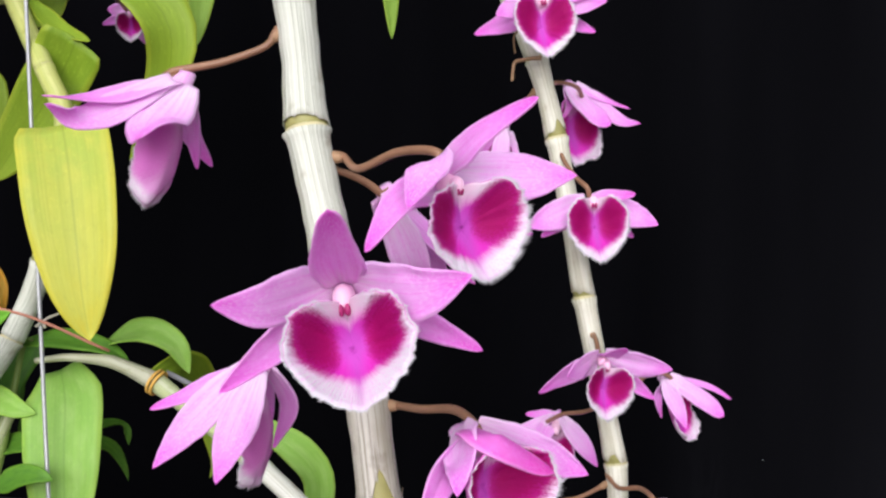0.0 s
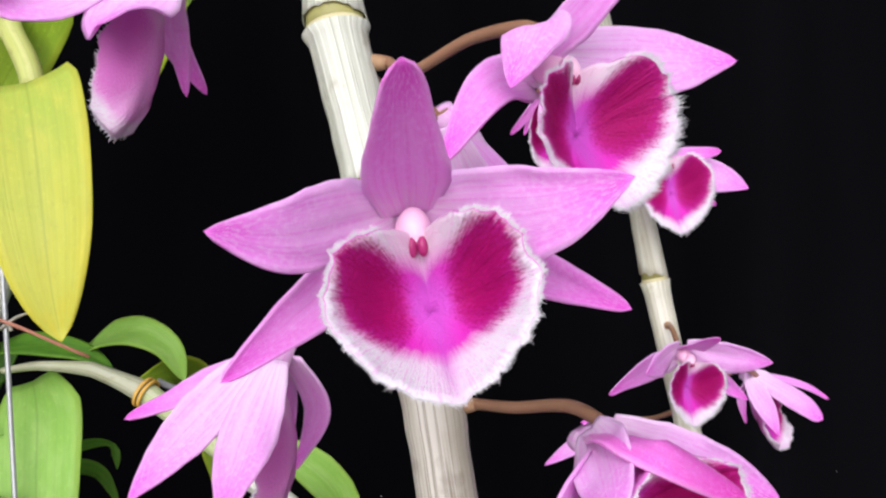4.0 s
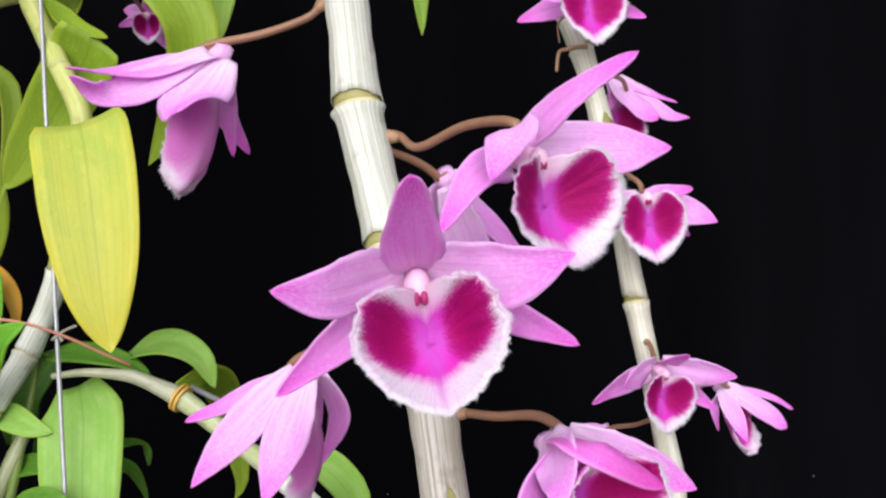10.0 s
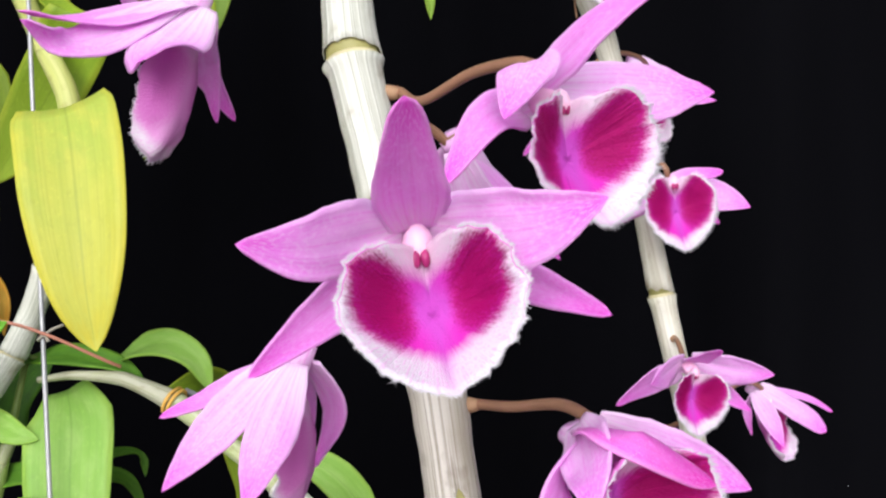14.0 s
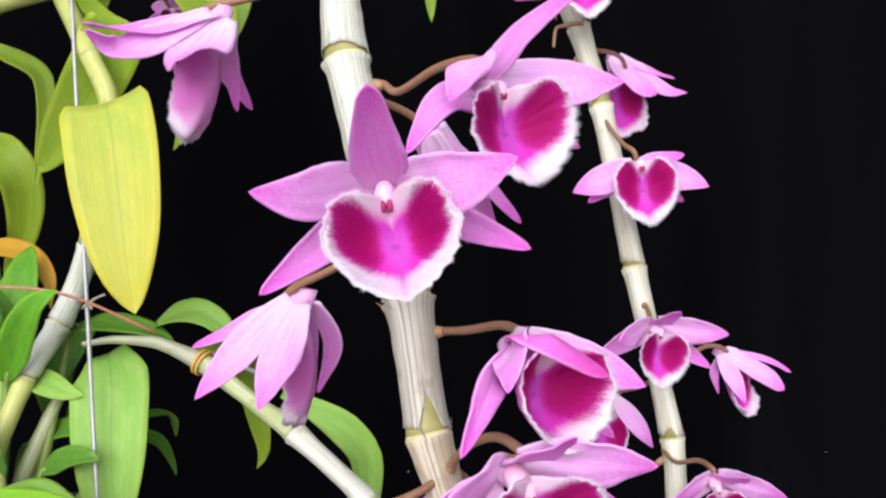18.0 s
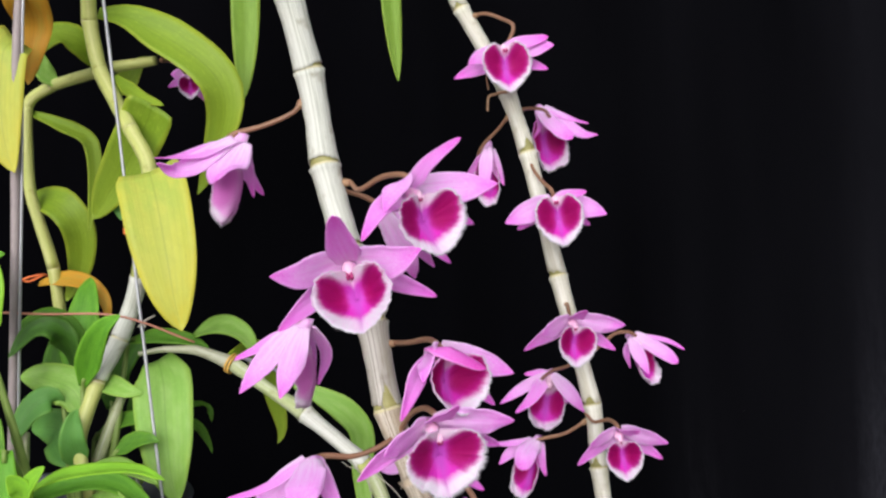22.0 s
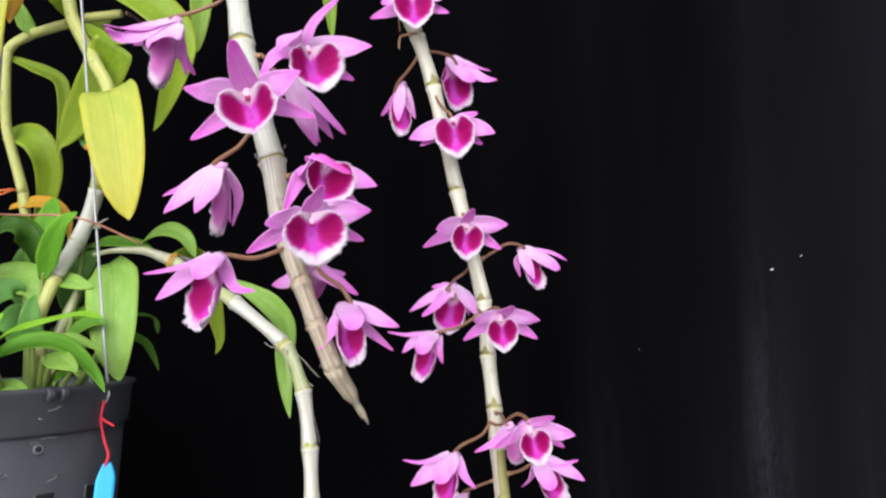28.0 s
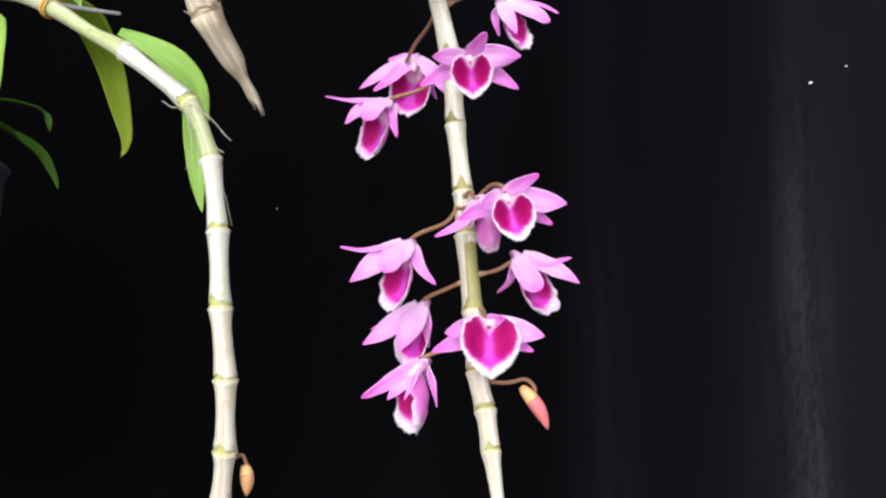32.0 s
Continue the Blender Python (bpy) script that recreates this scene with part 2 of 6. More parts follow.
def cane_material(name, sheath, line, green, dry, ribs=30, veins=0.0):
    """A papery sheath with long fibres; the stem shows through in places."""
    m, n, l, p = material(name, 0.42, 0.35)
    fibres = uv_noise(n, l, ribs, 0.35, 5)
    fine = uv_noise(n, l, 2.6 * ribs, 0.7, 3)
    silk = uv_noise(n, l, 7, 0.5, 3)
    patch = uv_noise(n, l, 2.4, 0.9, 4)
    col = mix(n, l, ramp(n, l, silk, [(0.35, grey(0)), (0.70, grey(0.9))]), sheath, dry)
    col = mix(n, l, ramp(n, l, patch, [(0.50, grey(0)), (0.68, grey(0.75))]), col, green)
    col = mix(n, l, ramp(n, l, fibres, [(0.52, grey(0)), (0.60, grey(0.85)), (0.66, grey(0.2))]), col, line)
    col = mix(n, l, ramp(n, l, fine, [(0.54, grey(0)), (0.68, grey(0.5))]), col, dry)
    if veins:
        # pale raised veins, well apart
        contour = ramp(n, l, uv_noise(n, l, 15, 0.10, 1), [(0.435, grey(0)), (0.45, grey(1)), (0.465, grey(0)), (0.535, grey(0)), (0.55, grey(1)), (0.565, grey(0))])
        col = mix(n, l, math_node(n, l, "MULTIPLY", contour, veins), col, (0.82, 0.82, 0.76))
    stain = uv_noise(n, l, 5, 3.5, 6)
    col = mix(n, l, ramp(n, l, stain, [(0.57, grey(0)), (0.70, grey(0.6))]), col, tuple(0.55 * c * k for c, k in zip(line, (1.25, 1.0, 0.7))))
    l.new(col, p.inputs["Base Color"])
    l.new(ramp(n, l, silk, [(0.3, grey(0.34)), (0.7, grey(0.55))]), p.inputs["Roughness"])
    bump(n, l, p, math_node(n, l, "ADD", fine, math_node(n, l, "MULTIPLY", fibres, 0.8)), 0.45, 0.0006)
    return m


CANE_WHITE = cane_material("cane_white_sheath", (0.48, 0.49, 0.41), (0.30, 0.31, 0.24), (0.39, 0.42, 0.31), (0.63, 0.63, 0.56), 30, 0.85)
CANE_SLIM = cane_material("cane_straw_white_sheath", (0.60, 0.575, 0.46), (0.42, 0.39, 0.27), (0.46, 0.46, 0.28), (0.74, 0.72, 0.63), 30, 0.5)
CANE_MOTTLED = cane_material("cane_mottled_sheath", (0.52, 0.52, 0.44), (0.34, 0.33, 0.24), (0.35, 0.39, 0.20), (0.70, 0.69, 0.64), 30, 0.5)
CANE_SOFT = cane_material("cane_soft_green", (0.37, 0.42, 0.18), (0.28, 0.34, 0.12), (0.27, 0.35, 0.09), (0.53, 0.54, 0.40))
CANE_GREY = cane_material("cane_grey_sheath", (0.43, 0.40, 0.33), (0.17, 0.14, 0.09), (0.33, 0.29, 0.21), (0.63, 0.60, 0.54), 40)
CANE_TWIG = cane_material("cane_olive_twig", (0.36, 0.37, 0.23), (0.24, 0.24, 0.13), (0.29, 0.33, 0.14), (0.54, 0.53, 0.43))
CANE_DRY = cane_material("cane_dry_sheath", (0.47, 0.39, 0.28), (0.20, 0.14, 0.075), (0.38, 0.29, 0.19), (0.66, 0.60, 0.49), 44)
CANE_PALE = cane_material("cane_pale", (0.54, 0.50, 0.40), (0.34, 0.29, 0.19), (0.42, 0.39, 0.24), (0.69, 0.65, 0.57), 34, 0.4)
CANE_GREEN = cane_material("cane_green", (0.44, 0.47, 0.12), (0.36, 0.40, 0.10), (0.31, 0.38, 0.08), (0.54, 0.54, 0.23))
NODE_OLIVE = plain("node_olive", (0.31, 0.29, 0.10), 0.5, 0.5, 300)
NODE_RIM = plain("node_rim_straw", (0.58, 0.52, 0.30), 0.5, 0.5, 300)
NODE_TAN = plain("node_tan", (0.56, 0.46, 0.32), 0.6, 0.5, 400)


def leaf_material(name, base, edge, patch, rough=0.5):
    m, n, l, p = material(name, rough, 0.3)
    u, v = split_uv(n, l)
    across = math_node(n, l, "MULTIPLY", math_node(n, l, "ABSOLUTE", math_node(n, l, "SUBTRACT", u, 0.5)), 2.0)
    cloud = uv_noise(n, l, 1.6, 2.4, 4)
    at = math_node(n, l, "ADD", v, math_node(n, l, "MULTIPLY", math_node(n, l, "SUBTRACT", cloud, 0.5), 0.9))
    col = mix(n, l, ramp(n, l, at, [(0.15, grey(0)), (0.95, grey(0.75))]), base, edge)
    blot = uv_noise(n, l, 4.5, 5.5, 5)
    col = mix(n, l, ramp(n, l, blot, [(0.44, grey(0)), (0.62, grey(0.8))]), col, patch)
    spots = uv_noise(n, l, 13, 24, 6)
    col = mix(n, l, ramp(n, l, spots, [(0.58, grey(0)), (0.78, grey(0.4))]), col, tuple(0.65 * c for c in patch))
    pale = uv_noise(n, l, 22, 40, 4)
    col = mix(n, l, ramp(n, l, pale, [(0.58, grey(0)), (0.74, grey(0.3))]), col, tuple(min(0.7, 1.5 * c + 0.03) for c in edge))
    # yellowing margins and tip, uneven
    rim = math_node(n, l, "ADD", across, math_node(n, l, "MULTIPLY", math_node(n, l, "SUBTRACT", uv_noise(n, l, 3, 4, 4), 0.5), 0.9))
    col = mix(n, l, ramp(n, l, rim, [(0.75, grey(0)), (1.15, grey(0.5))]), col, tuple(min(0.7, c * k) for c, k in zip(edge, (1.35, 1.12, 1.0))))
    veins = uv_noise(n, l, 30, 0.5, 3)
    col = mix(n, l, ramp(n, l, veins, [(0.4, grey(0)), (0.8, grey(0.24))]), col, tuple(0.55 * c for c in base))
    rib = ramp(n, l, across, [(0.0, grey(0.45)), (0.05, grey(0))])
    col = mix(n, l, rib, col, tuple(0.6 * c for c in base))
    l.new(col, p.inputs["Base Color"])
    l.new(ramp(n, l, blot, [(0.3, grey(rough - 0.12)), (0.7, grey(rough + 0.12))]), p.inputs["Roughness"])
    bump(n, l, p, math_node(n, l, "ADD", veins, math_node(n, l, "MULTIPLY", spots, 0.5)), 0.30, 0.0008)
    leafy(m, n, l, p, col, 0.22)
    return m


leaf_yellow = leaf_material("leaf_yellow", (0.42, 0.51, 0.08), (0.65, 0.54, 0.05), (0.54, 0.55, 0.09))
leaf_olive = leaf_material("leaf_olive", (0.204, 0.330, 0.020), (0.337, 0.451, 0.040), (0.255, 0.385, 0.028))
leaf_green = leaf_material("leaf_green", (0.204, 0.363, 0.040), (0.265, 0.418, 0.048), (0.265, 0.440, 0.064))
leaf_orange = leaf_material("leaf_orange", (0.62, 0.33, 0.03), (0.66, 0.30, 0.03), (0.55, 0.36, 0.05))
leaf_fresh = leaf_material("leaf_fresh", (0.143, 0.396, 0.028), (0.184, 0.473, 0.040), (0.112, 0.330, 0.024))
leaf_dark = leaf_material("leaf_dark", (0.051, 0.143, 0.016), (0.082, 0.220, 0.024), (0.051, 0.121, 0.024))
leaf_mid = leaf_material("leaf_mid", (0.102, 0.264, 0.024), (0.143, 0.330, 0.032), (0.082, 0.220, 0.024))
leaf_light = leaf_material("leaf_light", (0.245, 0.462, 0.080), (0.265, 0.484, 0.072), (0.326, 0.528, 0.128))
leaf_blue = leaf_material("leaf_blue", (0.112, 0.297, 0.056), (0.143, 0.363, 0.064), (0.122, 0.319, 0.068))
leaf_bright = leaf_material("leaf_bright", (0.265, 0.572, 0.040), (0.286, 0.616, 0.040), (0.224, 0.506, 0.040))
POT = plain("pot_plastic", (0.056, 0.060, 0.070), 0.42, 0.35, 60, 0.5, 0.15, 0.0006)
SHOOT = plain("shoot_green", (0.17, 0.25, 0.05), 0.5, 0.5, 90)
PALE_ROOT = plain("pale_root", (0.52, 0.50, 0.42), 0.7, 0.4, 300)
MOSS = plain("moss", (0.10, 0.15, 0.04), 0.9, 0.5, 400, relief=0.6, depth=0.001)
SOIL = plain("bark_chips", (0.10, 0.07, 0.045), 0.9, 0.6, 90, 0.2, 0.8, 0.004)
WIRE = plain("galvanised_wire", (0.40, 0.40, 0.41), 0.5, 0.25, 400, 0.5)
WIRE.node_tree.nodes["Principled BSDF"].inputs["Metallic"].default_value = 0.7
ROD = plain("coated_rod", (0.30, 0.25, 0.24), 0.5, 0.3, 200)
TAG = plain("tag_blue", (0.03, 0.42, 0.80), 0.4, 0.06, 300, relief=0.05)
STRING = plain("string_red", (0.62, 0.03, 0.06), 0.7, 0.3, 900)
COPPER = plain("tie_wire_copper", (0.45, 0.18, 0.12), 0.45, 0.3, 500)
ORANGE_TIE = plain("orange_tie", (0.80, 0.18, 0.05), 0.5, 0.2, 400)
YELLOW_TIE = plain("yellow_tie", (0.62, 0.36, 0.07), 0.6, 0.35, 400)
HOLE = plain("drain_hole", (0.01, 0.01, 0.01), 0.9, 0.1, 100, relief=0)
SCUFF = plain("plastic_scuff", (0.17, 0.17, 0.18), 0.7, 0.4, 300)
ROOT = plain("dry_root", (0.36, 0.33, 0.27), 0.8, 0.5, 300)
BRACT = plain("dry_bract", (0.34, 0.20, 0.11), 0.7, 0.5, 300)
LINT = plain("lint_white", (0.8, 0.8, 0.8), 0.8, 0.1, 300, relief=0)
GROUND = plain("ground_concrete", (0.22, 0.21, 0.20), 0.9, 0.4, 6)

cloth, n, l, p = material("black_cloth", 1.0, 0.0)
weave = uv_noise(n, l, 1, 1, 2, 900, "Object")
streak = math_node(n, l, "MULTIPLY", math_node(n, l, "ADD", uv_noise(n, l, 110, 1, 5, 1, "Object", 6), uv_noise(n, l, 420, 1, 4, 1, "Object", 120)), 0.5)
broad = uv_noise(n, l, 9, 1, 3, 1, "Object", 1.2)
place = n.new("ShaderNodeTexCoord")
axis = n.new("ShaderNodeSeparateXYZ")
l.new(place.outputs["Object"], axis.inputs[0])
stain = grey(0)
for x0, width, peak in ((0.366, 0.017, 0.34), (0.350, 0.050, 0.06), (0.205, 0.022, 0.08), (0.47, 0.030, 0.10), (0.56, 0.030, 0.14)):
    off = math_node(n, l, "DIVIDE", math_node(n, l, "SUBTRACT", axis.outputs[0], x0), width)
    hump = math_node(n, l, "MULTIPLY", math_node(n, l, "POWER", 2.718, math_node(n, l, "MULTIPLY", math_node(n, l, "MULTIPLY", off, off), -1.0)), peak)
    stain = mix(n, l, 1.0, stain, hump, "ADD")
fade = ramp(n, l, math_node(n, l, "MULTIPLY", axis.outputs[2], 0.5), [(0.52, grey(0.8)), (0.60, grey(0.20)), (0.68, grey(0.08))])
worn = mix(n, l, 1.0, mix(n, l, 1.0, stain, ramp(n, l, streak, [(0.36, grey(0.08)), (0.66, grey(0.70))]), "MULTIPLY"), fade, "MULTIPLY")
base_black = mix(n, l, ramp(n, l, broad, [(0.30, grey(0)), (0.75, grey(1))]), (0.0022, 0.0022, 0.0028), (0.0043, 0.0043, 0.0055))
# sheen growing towards the right, painted into the cloth's base colour
brighter_right = ramp(n, l, math_node(n, l, "ADD", axis.outputs[0], 0.4), [(0.20, grey(0.60)), (0.55, grey(0.72)), (0.70, grey(0.95)), (0.95, grey(2.05))])
base_black = mix(n, l, 1.0, base_black, brighter_right, "MULTIPLY")
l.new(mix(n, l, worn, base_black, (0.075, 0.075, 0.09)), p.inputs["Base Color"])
bump(n, l, p, weave, 0.2, 0.0005)


# ---- building helpers ----
def thing(name, place, label, category, group=""):
    ob = new(name)
    ob.empty_display_size = 0.01
    ob.location = place
    return tagged(ob, label, category, group)


def part(name, data, mats, parent, label=""):
    """Link a mesh as one part; data: vertices in the world, faces, uv per vertex and material index per face."""
    verts, faces, uvs, index = data
    root = parent
    base = Vector((0, 0, 0))
    while root is not None:
        base += root.location
        root = root.parent
    me = bpy.data.meshes.new(name)
    me.from_pydata([tuple(np.array(v) - base) for v in verts], [], faces)
    for m in mats if isinstance(mats, (list, tuple)) else [mats]:
        me.materials.append(m)
    if uvs is not None:
        layer = me.uv_layers.new(name="UVMap")
        loops = np.empty(len(me.loops), dtype=np.int32)
        me.loops.foreach_get("vertex_index", loops)
        layer.data.foreach_set("uv", np.asarray(uvs, dtype=np.float32)[loops].ravel())
    if index is not None:
        me.polygons.foreach_set("material_index", index)
    me.polygons.foreach_set("use_smooth", [True] * len(me.polygons))
    me.update()
    ob = new(name, me)
    ob.parent = parent
    if label:
        tagged(ob, label)
    return ob


def unit(v):
    v = np.asarray(v, float)
    return v / (np.linalg.norm(v) + 1e-12)


def spline(points, count):
    """Evenly spaced points on a smooth curve through the given ones."""
    q = np.asarray(points, float)
    q = np.vstack([2 * q[0] - q[1], q, 2 * q[-1] - q[-2]])
    out = []
    for i in range(1, len(q) - 2):
        for t in np.linspace(0, 1, 24, endpoint=False):
            a, b, c, d = q[i - 1:i + 3]
            out.append(0.5 * (2 * b + (c - a) * t + (2 * a - 5 * b + 4 * c - d) * t * t + (3 * b - a - 3 * c + d) * t ** 3))
    out = np.vstack(out + [q[-2]])
    s = np.r_[0, np.cumsum(np.linalg.norm(np.diff(out, axis=0), axis=1))]
    w = np.linspace(0, s[-1], count)
    return np.stack([np.interp(w, s, out[:, k]) for k in range(3)], 1)


def sheet(grid, thick, uv, two_sided=False):
    """A closed thin solid from a grid of points (rows x columns x 3)."""
    g = np.asarray(grid, float)
    r, c = g.shape[:2]
    du, dv = np.gradient(g, axis=1), np.gradient(g, axis=0)
    nrm = np.cross(du, dv)
    nrm /= np.linalg.norm(nrm, axis=2, keepdims=True) + 1e-12
    verts = np.vstack([(g + nrm * thick / 2).reshape(-1, 3), (g - nrm * thick / 2).reshape(-1, 3)])
    uvs = np.vstack([uv.reshape(-1, 2)] * 2)
    o = r * c
    faces, index = [], []
    for i in range(r - 1):
        for j in range(c - 1):
            a = i * c + j
            faces.append((a, a + 1, a + c + 1, a + c))
            faces.append((o + a, o + a + c, o + a + c + 1, o + a + 1))
            index += [0, 1 if two_sided else 0]
    ring = [j for j in range(c)] + [i * c + c - 1 for i in range(1, r)] + [(r - 1) * c + j for j in range(c - 2, -1, -1)] + [i * c for i in range(r - 2, 0, -1)]
    for a, b in zip(ring, ring[1:] + ring[:1]):
        faces.append((a, o + a, o + b, b))
        index.append(0)
    return verts, faces, uvs, index


def tube(points, radii, sides=12, squash=1.0, turns=1.0):
    """A closed tube along points with a radius for each."""
    q = np.asarray(points, float)
    k = len(q)
    radii = np.broadcast_to(np.asarray(radii, float), (k,))
    tang = np.gradient(q, axis=0)
    side = np.array([1.0, 0.1, 0.05])
    verts, uvs, faces = [], [], []
    length = np.r_[0, np.cumsum(np.linalg.norm(np.diff(q, axis=0), axis=1))]
    for i in range(k):
        t = unit(tang[i])
        side = unit(side - t * (side @ t))
        up = np.cross(t, side)
        for j in range(sides + 1):
            a = 2 * math.pi * j / sides
            verts.append(q[i] + radii[i] * (math.cos(a) * side + squash * math.sin(a) * up))
            uvs.append((turns * j / sides, length[i] * 25))
    c = sides + 1
    for i in range(k - 1):
        for j in range(sides):
            a = i * c + j
            faces.append((a, a + 1, a + c + 1, a + c))
    faces.append(tuple(range(sides - 1, -1, -1)))
    faces.append(tuple((k - 1) * c + j for j in range(sides)))
    return verts, faces, uvs, None


def ball(centre, axes, rings=10, sides=14):
    """An ellipsoid; axes: three vectors."""
    verts, faces, uvs = [], [], []
    ax = np.asarray(axes, float)
    for i in range(rings + 1):
        b = math.pi * i / rings
        for j in range(sides):
            a = 2 * math.pi * j / sides
            d = np.array([math.sin(b) * math.cos(a), math.sin(b) * math.sin(a), math.cos(b)])
            verts.append(np.asarray(centre) + d @ ax)
            uvs.append((j / sides, i / rings))
    for i in range(rings):
        for j in range(sides):
            k = (j + 1) % sides
            faces.append((i * sides + j, (i + 1) * sides + j, (i + 1) * sides + k, i * sides + k))
    return verts, faces, uvs, None


def joined(*several):
    verts, faces, uvs, index = [], [], [], []
    for v, f, u, k in several:
        o = len(verts)
        verts += [np.asarray(x) for x in v]
        faces += [tuple(o + a for a in q) for q in f]
        uvs += [tuple(x) for x in (u if u is not None else [(0, 0)] * len(v))]
        index += list(k) if k is not None else [0] * len(f)
    return verts, faces, uvs, index


def spin(profile, centre, sides=48):
    """A solid of revolution about z; profile: closed loop of (radius, height)."""
    verts, faces = [], []
    k = len(profile)
    for j in range(sides):
        a = 2 * math.pi * j / sides
        verts += [(centre[0] + r * math.cos(a), centre[1] + r * math.sin(a), centre[2] + h) for r, h in profile]
    for j in range(sides):
        b = (j + 1) % sides
        for i in range(k):
            i2 = (i + 1) % k
            faces.append((j * k + i, b * k + i, b * k + i2, j * k + i2))
    return verts, faces, [(0, 0)] * len(verts), None


# ---- setting ----
def wavy_cloth():
    xs, zs = np.linspace(-1.6, 2.2, 150), np.linspace(0.02, 2.6, 40)
    grid = np.zeros((len(zs), len(xs), 3))
    for i, z in enumerate(zs):
        for j, x in enumerate(xs):
            fold = 0.006 * math.sin(9.0 * x + 0.4 * math.sin(2 * z)) + 0.004 * math.sin(23.0 * x + 1.3) + 0.003 * noise.noise((x * 6, z * 0.8, 0))
            grid[i, j] = (x, 0.705 + fold, z)
    uv = np.stack(np.meshgrid(np.linspace(0, 1, len(xs)), np.linspace(0, 1, len(zs))), -1)
    return sheet(grid, 0.002, uv)


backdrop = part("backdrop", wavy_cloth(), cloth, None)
tagged(backdrop, "black cloth backdrop with faint vertical dusty streaks", "backdrop", kind="structure")
ground = part("ground", ([(-40, -40, -0.05), (40, -40, -0.05), (40, 40, -0.05), (-40, 40, -0.05), (-40, -40, 0), (40, -40, 0), (40, 40, 0), (-40, 40, 0)],
                         [(0, 3, 2, 1), (4, 5, 6, 7), (0, 1, 5, 4), (1, 2, 6, 5), (2, 3, 7, 6), (3, 0, 4, 7)], None, None), GROUND, None)
tagged(ground, "grey concrete ground under the display", "ground", kind="structure")


# ---- canes ----
def kinked(points, each=30, bend=0.5):
    """A path that bends mostly at its points."""
    q = np.asarray(points, float)
    w = np.vstack([2 * q[0] - q[1], q, 2 * q[-1] - q[-2]])
    out = []
    for i in range(1, len(w) - 2):
        for t in np.linspace(0, 1, each, endpoint=False):
            a, b, c, d = w[i - 1:i + 3]
            smooth = 0.5 * (2 * b + (c - a) * t + (2 * a - 5 * b + 4 * c - d) * t * t + (3 * b - a - 3 * c + d) * t ** 3)
            out.append(bend * smooth + (1 - bend) * (b + (c - b) * t))
    return np.vstack(out + [w[-2]])


